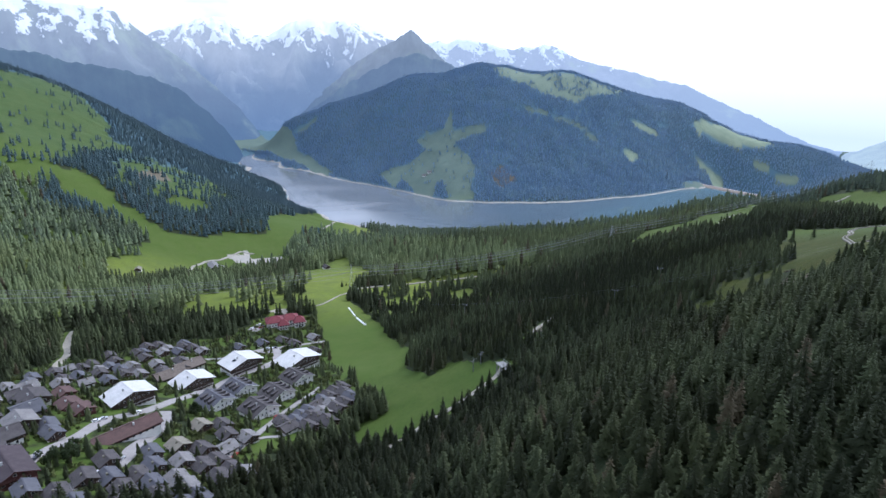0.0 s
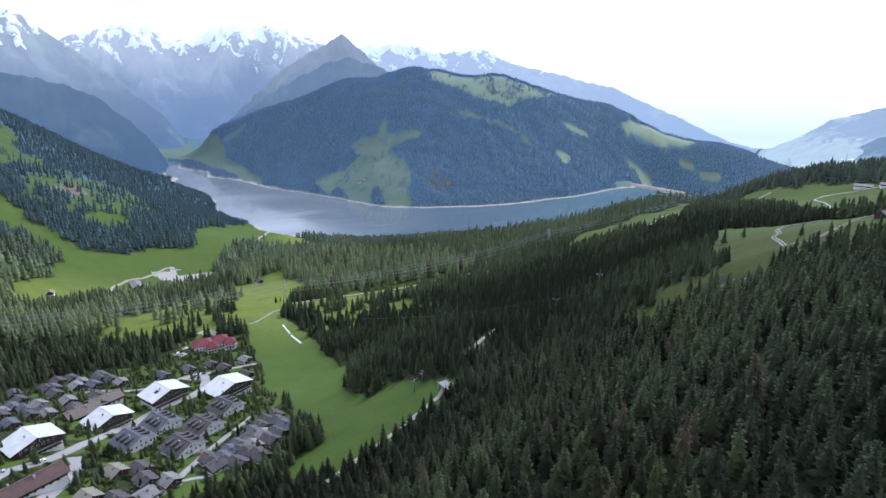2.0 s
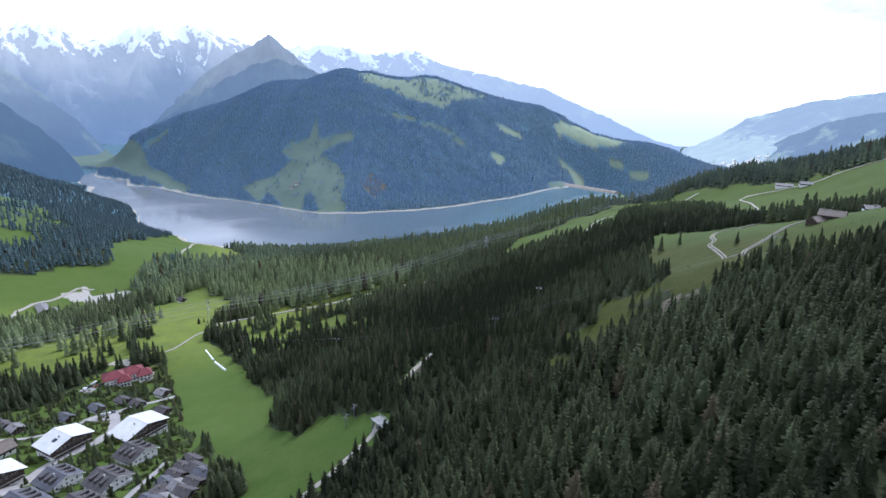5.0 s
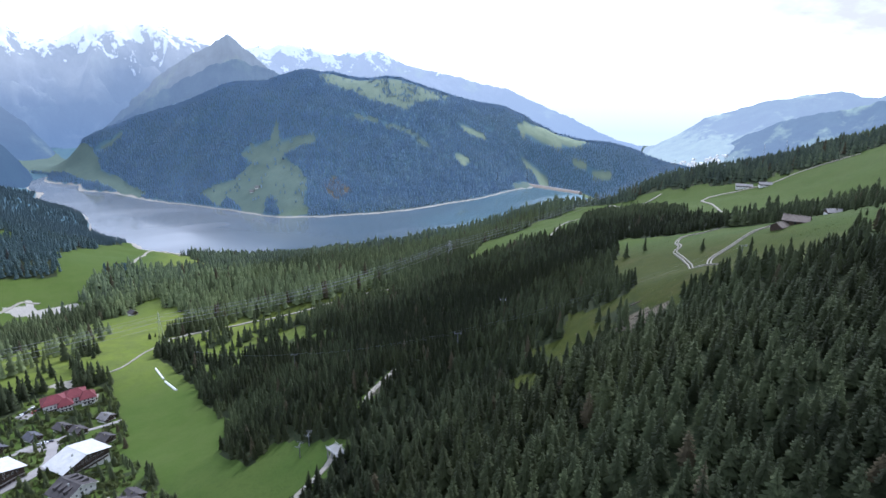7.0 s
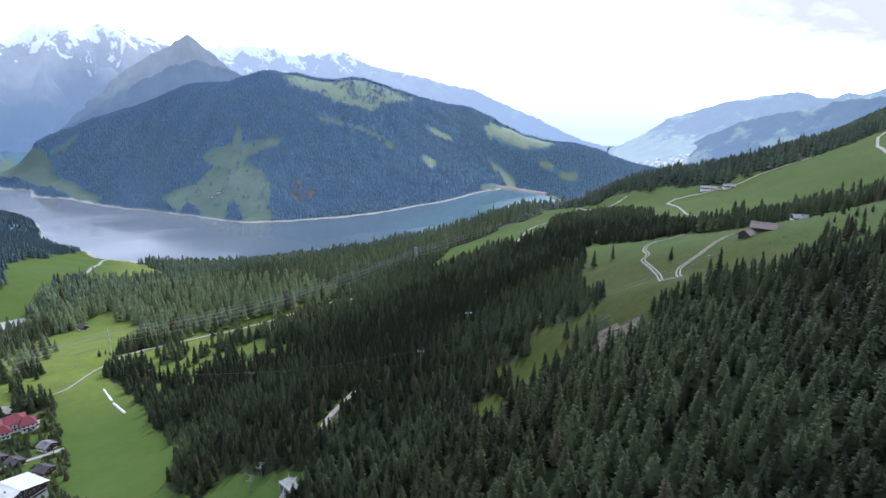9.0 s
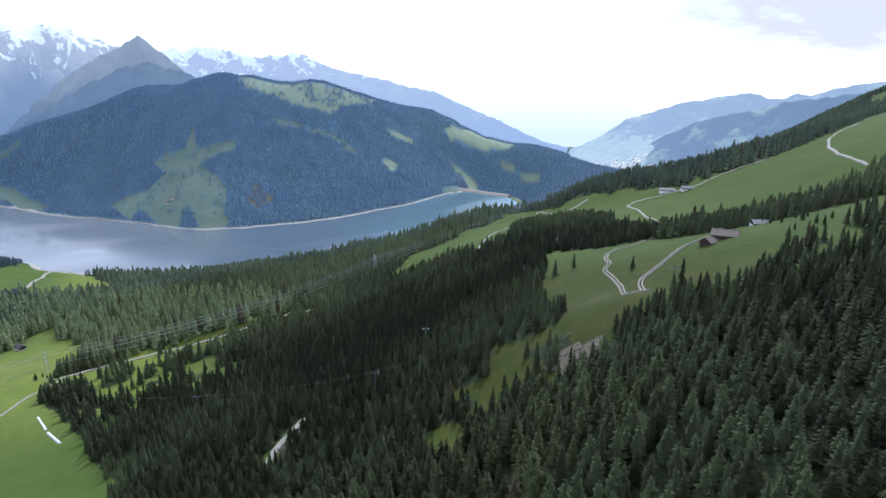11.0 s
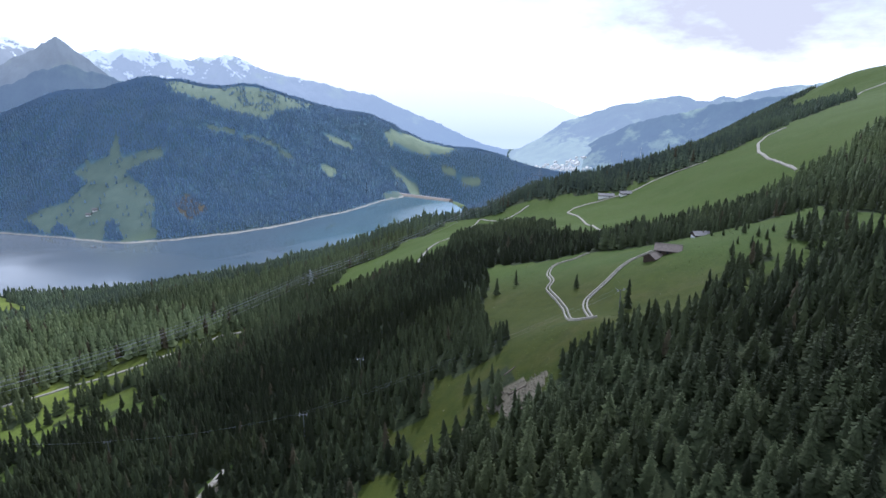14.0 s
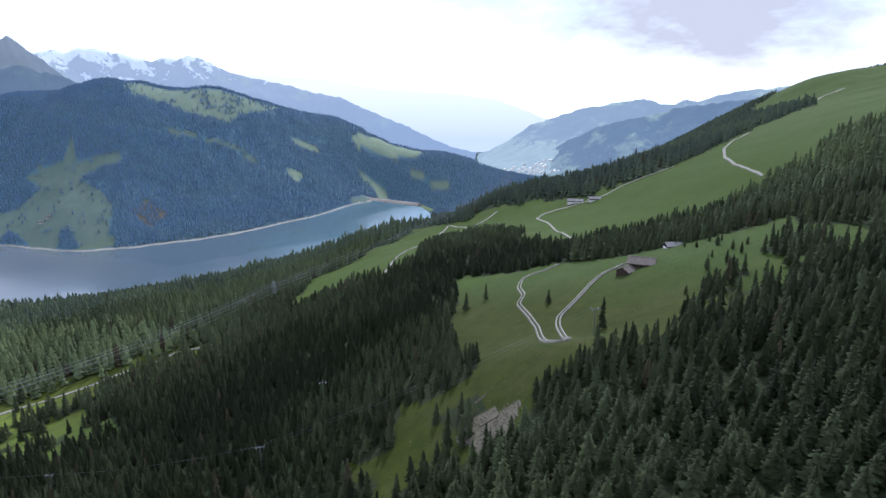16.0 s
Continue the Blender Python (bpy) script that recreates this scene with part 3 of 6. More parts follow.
# ---- ground ----
def mesh_object(name, verts, faces, materials, parent=None, smooth=False):
    me = bpy.data.meshes.new(name)
    verts, faces = np.asarray(verts, np.float32), np.asarray(faces, np.int32)
    me.vertices.add(len(verts))
    me.vertices.foreach_set("co", verts.ravel())
    k = faces.shape[1]
    me.loops.add(faces.size)
    me.loops.foreach_set("vertex_index", faces.ravel())
    me.polygons.add(len(faces))
    me.polygons.foreach_set("loop_start", np.arange(0, faces.size, k, dtype=np.int32))
    me.polygons.foreach_set("use_smooth", np.full(len(faces), smooth))
    me.update(calc_edges=True)
    for m in materials:
        me.materials.append(m)
    ob = new(name, me)
    ob.parent = parent
    return ob


def set_attr(ob, name, values):
    a = ob.data.attributes.new(name, "FLOAT", "POINT")
    a.data.foreach_set("value", np.asarray(values, np.float32))


def set_soft(me, normals):
    a = me.attributes.new("soft", "FLOAT_VECTOR", "POINT")
    a.data.foreach_set("vector", np.asarray(normals, np.float32).ravel())


def grid_faces(rows, cols):
    """Quads of a grid, facing up where rows run outwards and columns clockwise."""
    i = np.arange((rows - 1) * (cols - 1))
    r, c = i // (cols - 1), i % (cols - 1)
    a = r * cols + c
    return np.stack([a, a + cols, a + cols + 1, a + 1], -1)[:, ::-1]


lake_edge = [(-440, 2900), (-500, 2700), (-450, 2420), (-330, 2180), (-150, 1500), (0, 1250), (700, 1250), (1130, 1350), (1262, 1640), (1296, 1745), (1215, 1955), (1000, 2050), (300, 2500), (-150, 2700), (-330, 2900)]
CENTRE = (40.0, 60.0)
az = np.radians(np.r_[np.arange(-46, 96, 0.26), np.arange(96, 314.1, 2.0)])
rings = np.r_[2.0, np.geomspace(25, 1480, 215), np.linspace(1490, 2150, 110), np.geomspace(2170, 5600, 60)]
RR, AA = np.meshgrid(rings, az, indexing="ij")
gx, gy = (CENTRE[0] + RR * np.sin(AA)).ravel(), (CENTRE[1] + RR * np.cos(AA)).ravel()
gz = height(gx, gy)
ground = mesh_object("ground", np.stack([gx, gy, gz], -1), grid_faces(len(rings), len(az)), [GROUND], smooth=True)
tagged(ground, "grassy alpine valley slopes with forest floor and bare patches", "ground", kind="structure")
wood_here = wooded(gx, gy)
wood_here = np.where(inside(VILLAGE, gx, gy), np.clip(0.28 + 0.55 * fbm(gx / 9, gy / 9, 61, 3), 0.05, 1), wood_here)
# Lighter, grassier floor in the sunlit stands: the sun is in its colour.
for p in SUNLIT_STANDS:
    wood_here = np.where(inside(p, gx, gy), np.minimum(wood_here, np.clip(0.42 + 0.45 * fbm(gx / 22, gy / 22, 63, 3), 0, 1)), wood_here)
set_attr(ground, "wood", wood_here)
bare = np.zeros(len(gx))
for p in BARE:
    bare[inside(p, gx, gy)] = 1
set_attr(ground, "bare", np.maximum(bare, np.clip((3.6 - gz) / 2.2, 0, 1) * inside(lake_edge, gx, gy)))
brown = np.zeros(len(gx))
for p in BROWN:
    brown[inside(p, gx, gy)] = 1
set_attr(ground, "brown", brown)
# Brighter clearings on the far hill: sunlight and haze painted into the grass.
hay = 0.35 * inside(HILL_TOP, gx, gy)
for p in (HILL_RIGHT, *STREAKS[1:5], BRIGHT_STRIP):
    hay = np.maximum(hay, 0.8 * inside(p, gx, gy))
set_attr(ground, "hay", hay)
# haze put into the ground's colour on the far hill and the upper left slope
set_attr(ground, "far_haze", np.clip(np.clip((gy - 1650) / 200, 0, 1) + 0.75 * np.clip((-300 - gx) / 80, 0, 1) * np.clip((gy - 1290) / 120, 0, 1), 0, 1))
# darker green off the sun patch, the missing sun painted in
set_attr(ground, "shade_green", np.clip((690 - gy) / 140, 0, 1) * (gx < 150) + 0.95 * np.clip((20 - gx) / 60, 0, 1) * np.clip((gy - 850) / 150, 0, 1) * np.clip((2000 - gy) / 200, 0, 1) + 0.75 * np.clip((gx - 330) / 60, 0, 1) * (gy < 1000))
# darker grass on the lower end of the village meadow
dark_grass = 0.8 * inside(VILLAGE_MEADOW, gx, gy) * np.clip((394 + 0.29 * (gx - 3) - gy) / 12, 0, 1)
# olive pasture by the barn, darkened with cloud shade put into its colour
set_attr(ground, "pasture", np.clip(dark_grass + np.clip(1.7 - np.hypot(gx - 350, gy - 300) / 110, 0, 1) + 0.56 * np.clip((gx - 98) / 40, 0, 1) * (gy < 1000) + 0.3 * inside(GLADES[1], gx, gy) + 0.3 * inside(GLADES[0], gx, gy) + 0.15 * np.clip((gx - 420) / 200, 0, 1) * (gy < 1000), 0, 1))

# ---- lake ----
lm = bmesh.new()
lm.faces.new([lm.verts.new((x, y, 0.0)) for x, y in reversed(lake_edge)])
bmesh.ops.recalc_face_normals(lm, faces=lm.faces)
lake_mesh = bpy.data.meshes.new("lake")
lm.to_mesh(lake_mesh)
lm.free()
lake_mesh.materials.append(WATER)
tagged(new("lake", lake_mesh), "calm blue-grey reservoir lake between wooded slopes", "lake", kind="structure")


# ---- far mountains ----
def mountain(name, label, crest, foot, foot_z, material, seed, relief=60, jag=14, back=350, eye=(0, 0, 406), cols=260, rows=46):
    """A range with its crest at (azimuth, elevation, distance) from a viewpoint, sloping to its foot and falling away behind."""
    c = np.array(crest, float)
    a = np.linspace(c[0, 0], c[-1, 0], cols)
    el, dist = np.interp(a, c[:, 0], c[:, 1]), np.interp(a, c[:, 0], c[:, 2])
    top = eye[2] + dist * np.tan(np.radians(el)) + jag * fbm(a * 1.7, 0 * a, seed, 5)
    v = np.r_[np.linspace(0, 1, rows), 1.5, 2.0]
    A, V = np.meshgrid(np.radians(a), v)
    D = np.where(V <= 1, foot + (dist - foot) * V, dist + back * (V - 1))
    x, y = eye[0] + D * np.sin(A), eye[1] + D * np.cos(A)
    rise = np.where(V <= 1, 0.75 * V + 0.25 * V**2, 1 - 0.55 * (V - 1))
    ridge = 1 - np.abs(fbm(x / 420 + 3, y / 420, seed + 5, 5))
    amp = relief * np.clip((top - foot_z) / (top.max() - foot_z), 0, 1) ** 1.5 * np.clip(np.sin(np.pi * np.clip(V, 0, 1)) ** 0.8, 0, 1)
    z = foot_z + (top - foot_z) * rise + amp * (ridge - 0.55)
    ob = mesh_object(name, np.stack([x, y, z], -1).reshape(-1, 3), grid_faces(len(v), cols), [material], smooth=True)
    set_attr(ob, "high", np.clip((z - foot_z) / (top.max() - foot_z), 0, 1).ravel())
    return tagged(ob, label, "mountain", kind="structure")


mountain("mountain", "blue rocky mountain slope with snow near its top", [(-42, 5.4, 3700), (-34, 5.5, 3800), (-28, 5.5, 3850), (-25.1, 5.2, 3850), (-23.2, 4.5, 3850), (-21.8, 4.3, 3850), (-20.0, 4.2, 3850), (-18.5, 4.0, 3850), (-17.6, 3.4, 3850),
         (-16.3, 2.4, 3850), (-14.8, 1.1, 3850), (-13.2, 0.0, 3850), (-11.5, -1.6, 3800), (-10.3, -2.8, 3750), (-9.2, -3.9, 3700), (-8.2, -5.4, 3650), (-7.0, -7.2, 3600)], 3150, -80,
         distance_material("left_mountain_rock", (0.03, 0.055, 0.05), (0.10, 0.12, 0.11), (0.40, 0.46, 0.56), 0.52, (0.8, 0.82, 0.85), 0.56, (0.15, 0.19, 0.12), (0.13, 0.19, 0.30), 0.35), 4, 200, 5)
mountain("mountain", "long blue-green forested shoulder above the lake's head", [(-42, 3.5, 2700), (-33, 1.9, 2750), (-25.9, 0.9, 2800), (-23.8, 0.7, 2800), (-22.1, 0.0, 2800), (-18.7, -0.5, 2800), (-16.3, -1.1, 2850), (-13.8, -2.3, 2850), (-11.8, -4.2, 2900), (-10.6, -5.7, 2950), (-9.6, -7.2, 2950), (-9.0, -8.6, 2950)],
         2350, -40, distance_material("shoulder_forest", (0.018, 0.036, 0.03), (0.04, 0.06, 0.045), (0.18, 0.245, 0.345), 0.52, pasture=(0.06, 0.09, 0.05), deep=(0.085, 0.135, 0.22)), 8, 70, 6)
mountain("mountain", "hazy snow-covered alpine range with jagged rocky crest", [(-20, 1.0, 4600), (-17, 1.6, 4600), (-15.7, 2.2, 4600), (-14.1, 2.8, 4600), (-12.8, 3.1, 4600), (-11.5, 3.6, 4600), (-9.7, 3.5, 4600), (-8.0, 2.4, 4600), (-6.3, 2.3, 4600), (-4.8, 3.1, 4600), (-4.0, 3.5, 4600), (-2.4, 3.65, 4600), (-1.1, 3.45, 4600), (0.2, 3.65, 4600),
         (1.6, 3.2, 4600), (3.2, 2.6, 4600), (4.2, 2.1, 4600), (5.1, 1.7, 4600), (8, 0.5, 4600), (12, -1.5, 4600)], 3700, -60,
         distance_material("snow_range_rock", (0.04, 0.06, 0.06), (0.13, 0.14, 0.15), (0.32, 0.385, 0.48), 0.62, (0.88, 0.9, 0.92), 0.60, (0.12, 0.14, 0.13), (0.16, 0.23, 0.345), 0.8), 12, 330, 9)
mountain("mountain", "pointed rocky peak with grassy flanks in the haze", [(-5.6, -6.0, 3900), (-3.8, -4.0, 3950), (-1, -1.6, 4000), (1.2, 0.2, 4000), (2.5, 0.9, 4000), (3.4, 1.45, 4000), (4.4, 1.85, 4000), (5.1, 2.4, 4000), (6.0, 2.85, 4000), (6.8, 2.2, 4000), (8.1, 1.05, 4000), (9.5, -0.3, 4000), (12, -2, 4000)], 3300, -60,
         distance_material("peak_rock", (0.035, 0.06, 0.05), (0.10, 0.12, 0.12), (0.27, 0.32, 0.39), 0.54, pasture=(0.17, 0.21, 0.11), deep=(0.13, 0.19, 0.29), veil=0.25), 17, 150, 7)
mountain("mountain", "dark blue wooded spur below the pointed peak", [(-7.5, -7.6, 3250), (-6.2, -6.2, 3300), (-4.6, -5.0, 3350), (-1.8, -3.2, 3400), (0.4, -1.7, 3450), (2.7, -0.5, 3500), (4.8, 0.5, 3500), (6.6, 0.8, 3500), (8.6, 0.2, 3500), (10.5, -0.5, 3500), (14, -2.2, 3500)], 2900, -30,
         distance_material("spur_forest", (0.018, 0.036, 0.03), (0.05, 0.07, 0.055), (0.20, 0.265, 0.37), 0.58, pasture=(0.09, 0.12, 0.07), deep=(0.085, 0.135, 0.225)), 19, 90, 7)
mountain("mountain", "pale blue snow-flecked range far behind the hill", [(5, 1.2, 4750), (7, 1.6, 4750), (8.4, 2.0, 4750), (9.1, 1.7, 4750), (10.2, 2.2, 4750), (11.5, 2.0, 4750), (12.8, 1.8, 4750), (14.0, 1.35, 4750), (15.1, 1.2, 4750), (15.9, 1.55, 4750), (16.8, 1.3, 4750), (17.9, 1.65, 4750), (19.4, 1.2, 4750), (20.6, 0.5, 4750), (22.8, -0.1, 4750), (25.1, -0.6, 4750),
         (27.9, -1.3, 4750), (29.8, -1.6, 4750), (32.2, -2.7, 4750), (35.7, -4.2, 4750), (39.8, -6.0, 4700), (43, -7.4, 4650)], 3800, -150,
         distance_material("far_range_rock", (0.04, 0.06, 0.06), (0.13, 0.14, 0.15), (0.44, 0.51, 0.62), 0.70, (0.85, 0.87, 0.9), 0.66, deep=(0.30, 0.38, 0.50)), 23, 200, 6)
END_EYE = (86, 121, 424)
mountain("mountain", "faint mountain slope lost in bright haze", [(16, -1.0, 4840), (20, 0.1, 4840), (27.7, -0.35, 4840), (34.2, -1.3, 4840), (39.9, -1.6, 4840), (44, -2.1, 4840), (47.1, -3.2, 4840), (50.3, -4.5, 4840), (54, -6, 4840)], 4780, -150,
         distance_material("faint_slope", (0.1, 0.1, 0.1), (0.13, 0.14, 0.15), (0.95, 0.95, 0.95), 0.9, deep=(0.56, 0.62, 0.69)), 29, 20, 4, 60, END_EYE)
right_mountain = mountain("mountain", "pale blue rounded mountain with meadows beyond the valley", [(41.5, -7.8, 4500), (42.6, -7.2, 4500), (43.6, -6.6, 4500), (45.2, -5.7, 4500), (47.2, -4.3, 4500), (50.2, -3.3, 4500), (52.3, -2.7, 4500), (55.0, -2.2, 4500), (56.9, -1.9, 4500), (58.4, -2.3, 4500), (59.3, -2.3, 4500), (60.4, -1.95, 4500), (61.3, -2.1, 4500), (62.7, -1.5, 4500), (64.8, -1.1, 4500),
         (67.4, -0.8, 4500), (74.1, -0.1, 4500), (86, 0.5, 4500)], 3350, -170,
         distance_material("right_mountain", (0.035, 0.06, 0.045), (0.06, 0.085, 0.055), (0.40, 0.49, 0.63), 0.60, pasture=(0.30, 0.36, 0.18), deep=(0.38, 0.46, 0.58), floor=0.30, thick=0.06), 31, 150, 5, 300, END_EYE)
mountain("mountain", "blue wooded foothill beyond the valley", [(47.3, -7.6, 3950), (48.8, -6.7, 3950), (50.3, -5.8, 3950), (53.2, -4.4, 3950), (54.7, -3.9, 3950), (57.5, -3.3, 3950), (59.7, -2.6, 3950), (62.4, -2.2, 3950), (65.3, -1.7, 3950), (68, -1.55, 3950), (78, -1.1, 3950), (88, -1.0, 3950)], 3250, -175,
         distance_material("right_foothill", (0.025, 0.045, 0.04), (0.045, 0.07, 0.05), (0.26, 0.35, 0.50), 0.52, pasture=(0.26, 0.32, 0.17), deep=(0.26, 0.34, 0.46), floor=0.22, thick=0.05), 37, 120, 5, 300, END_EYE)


# ---- spruce trees ----
def spruce_template(tiers, points, seed):
    """A spruce of unit height for mid distance: drooping ragged skirts of boughs, one above the other. Vertices, triangles, and how far out each vertex lies."""
    rng = random.Random(seed)
    vs, fs, tip = [], [], []
    for k in range(tiers):
        f = k / tiers
        z_top = 0.10 + 0.90 * (f + (1.5 if tiers > 5 else 1.25) / tiers) if k < tiers - 1 else 1.0
        z_top = min(z_top, 1.0)
        z_rim = 0.08 + 0.90 * f
        r = (0.182 if tiers > 5 else 0.225) * (1 - f) ** 0.8 + 0.012
        base = len(vs)
        lean = (rng.uniform(-0.008, 0.008), rng.uniform(-0.008, 0.008))
        vs.append((lean[0], lean[1], z_top))
        tip.append(0.5 if k == tiers - 1 else 0.0)
        turn = rng.uniform(0, 6.28)
        for j in range(points):
            a = turn + 6.2832 * (j + rng.uniform(-0.25, 0.25)) / points
            out = r * rng.uniform(0.72, 1.22) * (1.0 if j % 2 == 0 or points < 7 else 0.62)
            vs.append((math.cos(a) * out + lean[0], math.sin(a) * out + lean[1], z_rim + rng.uniform(-0.025, 0.03) + (0 if j % 2 == 0 else 0.03)))
            tip.append(1.0 if j % 2 == 0 else 0.5)
        for j in range(points):
            fs.append((base, base + 1 + j, base + 1 + (j + 1) % points))
    return np.array(vs), np.array(fs), np.array(tip)


def bough_template(tiers, boughs, seed):
    """A spruce of unit height for near by: a slim dark core and whorls of single drooping boughs with upturned tips."""
    rng = random.Random(seed)
    vs, fs, tip = [], [], []
    full, belly = rng.uniform(0.175, 0.235), rng.uniform(0.55, 0.85)
    core = len(vs)
    vs += [(0.45 * full * math.cos(k * 1.2566), 0.45 * full * math.sin(k * 1.2566), 0.06) for k in range(5)] + [(0, 0, 0.97)]
    tip += [0.0] * 6
    fs += [(core + k, core + (k + 1) % 5, core + 5) for k in range(5)]
    for k in range(tiers):
        f = (k + rng.uniform(-0.2, 0.2)) / tiers
        f = min(max(f, 0.0), 0.97)
        r = full * (1 - f) ** belly * (0.72 + 0.28 * min(1, f / 0.16)) + 0.012
        count = max(4, round(boughs * (1 - 0.55 * f)))
        turn = rng.uniform(0, 6.28)
        for b in range(count):
            a = turn + 6.2832 * (b + rng.uniform(-0.3, 0.3)) / count
            long = r * rng.uniform(0.68, 1.25)
            wide = long * rng.uniform(0.26, 0.40)
            z = 0.06 + 0.92 * f + rng.uniform(-0.012, 0.012)
            ca, sa = math.cos(a), math.sin(a)
            n = len(vs)
            for along, across, up, t in ((0.05, 0, 0.50, 0.0), (0.58, -1, 0.02, 0.55), (0.62, 0, 0.24, 0.4), (0.58, 1, 0.02, 0.55), (1.0, 0, 0.06 + rng.uniform(-0.08, 0.1), 1.0)):
                o, w = along * long, across * wide
                vs.append((ca * o - sa * w, sa * o + ca * w, min(1.0, z + up * long)))
                tip.append(t)
            fs += [(n, n + 1, n + 2), (n, n + 2, n + 3), (n + 1, n + 4, n + 2), (n + 2, n + 4, n + 3)]
    n = len(vs)
    vs += [(0.009, 0, 0.93), (-0.005, 0.008, 0.93), (-0.005, -0.008, 0.93), (0, 0, 1.03)]
    tip += [0.5, 0.5, 0.5, 1.0]
    fs += [(n, n + 1, n + 3), (n + 1, n + 2, n + 3), (n + 2, n, n + 3)]
    return np.array(vs), np.array(fs), np.array(tip)


def crown_normals(tv):
    """Outward directions of a crown seen as one soft mass."""
    r = np.hypot(tv[:, 0], tv[:, 1])
    n = np.stack([tv[:, 0], tv[:, 1], 0.35 * np.maximum(r, 0.02) + 0.05 * tv[:, 2]], -1)
    return n / np.linalg.norm(n, axis=1, keepdims=True)


def stand_tint(x, y, z, rng):
    """0 for dark trees, 1 for light ones: sun along the valley road, cloud shade elsewhere and paling with distance are
    put into the tint.
    """
    wx, wy = x + 14 * fbm(x / 60, y / 60, 81, 3), y + 14 * fbm(x / 60, y / 60, 83, 3)
    sunlit_here = np.any([inside(p, wx, wy) for p in SUNLIT_STANDS], axis=0) & ~inside(SHADED_STAND, wx, wy)
    low = np.clip((225 - z) / 70, 0, 1) * ~inside(SHADED_STAND, wx, wy)
    right = np.clip((x - 160) / 70, 0, 1) * (z > 225) * (y < 420)
    t = 0.06 - 0.12 * np.clip((150 - x) / 80, 0, 1) * (y < 420) + 0.08 * low + 0.25 * np.clip((np.hypot(x, y) - 680) / 200, 0, 1) * (1 - sunlit_here) + 0.16 * right + 0.12 * inside(VILLAGE, x, y) + sunlit_here * (0.62 + 0.70 * (rng.uniform(0, 1, len(x)) - 0.5)) + 0.16 * fbm(x / 90, y / 90, 71, 3) + 0.38 * (rng.beta(1.5, 2.5, len(x)) - 0.3)
    return np.where(rng.uniform(0, 1, len(x)) < 0.02, 1.0, np.clip(t, 0, 0.9))


def ground_normals(x, y, step=14.0):
    dx, dy = (height(x + step, y) - height(x - step, y)) / (2 * step), (height(x, y + step) - height(x, y - step)) / (2 * step)
    n = np.stack([-dx, -dy, np.ones(len(x))], -1)
    return n / np.linalg.norm(n, axis=1, keepdims=True)


def forest(name, label, x, y, tall, material, tiers, points, kinds=4, seed=1, boughs=False, massed=False):
    """One mesh of many spruces. boughs: with single boughs; massed: so far off that the wood shades as the land does."""
    rng = np.random.default_rng(seed)
    z = height(x, y) - 0.3
    land = ground_normals(x, y) if massed else None
    V, F, T, E, N, at = [], [], [], [], [], 0
    pick = rng.integers(0, kinds, len(x))
    for k in range(kinds):
        tv, tf, tip = (bough_template if boughs else spruce_template)(tiers, points, seed * 10 + k)
        s = np.flatnonzero(pick == k)
        if not len(s):
            continue
        turn, hgt, wide = rng.uniform(0, 6.28, len(s)), tall[s], rng.uniform(0.85, 1.3, len(s)) * np.clip(13 / tall[s], 0.85, 1.25)
        c, sn = np.cos(turn)[:, None], np.sin(turn)[:, None]
        slant = rng.normal(0, 0.025, (2, len(s), 1))
        up = tv[:, 2] * hgt[:, None]
        px = (tv[:, 0] * c - tv[:, 1] * sn) * (hgt * wide)[:, None] + x[s][:, None] + slant[0] * up
        py = (tv[:, 0] * sn + tv[:, 1] * c) * (hgt * wide)[:, None] + y[s][:, None] + slant[1] * up
        pz = up + z[s][:, None]
        V.append(np.stack([px, py, pz], -1).reshape(-1, 3))
        F.append((tf[None] + (np.arange(len(s)) * len(tv))[:, None, None] + at).reshape(-1, 3))
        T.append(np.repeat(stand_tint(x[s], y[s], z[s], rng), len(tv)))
        E.append(np.tile(tip, len(s)))
        n = crown_normals(tv)
        n = np.stack([n[:, 0] * c - n[:, 1] * sn, n[:, 0] * sn + n[:, 1] * c, np.broadcast_to(n[:, 2], (len(s), len(tv)))], -1)
        if massed:
            n = 0.22 * n + land[s][:, None]
        N.append(n.reshape(-1, 3))
        at += len(s) * len(tv)
    ob = mesh_object(name, np.concatenate(V), np.concatenate(F), [material])
    if massed:  # paler towards the dam, where thicker haze is painted into the tint
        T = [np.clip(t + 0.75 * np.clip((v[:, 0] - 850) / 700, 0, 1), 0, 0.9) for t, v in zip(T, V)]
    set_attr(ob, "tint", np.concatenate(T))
    if not massed:
        set_attr(ob, "tip", np.concatenate(E))
    set_soft(ob.data, np.concatenate(N))
    return tagged(ob, label, "forest", kind="stuff")


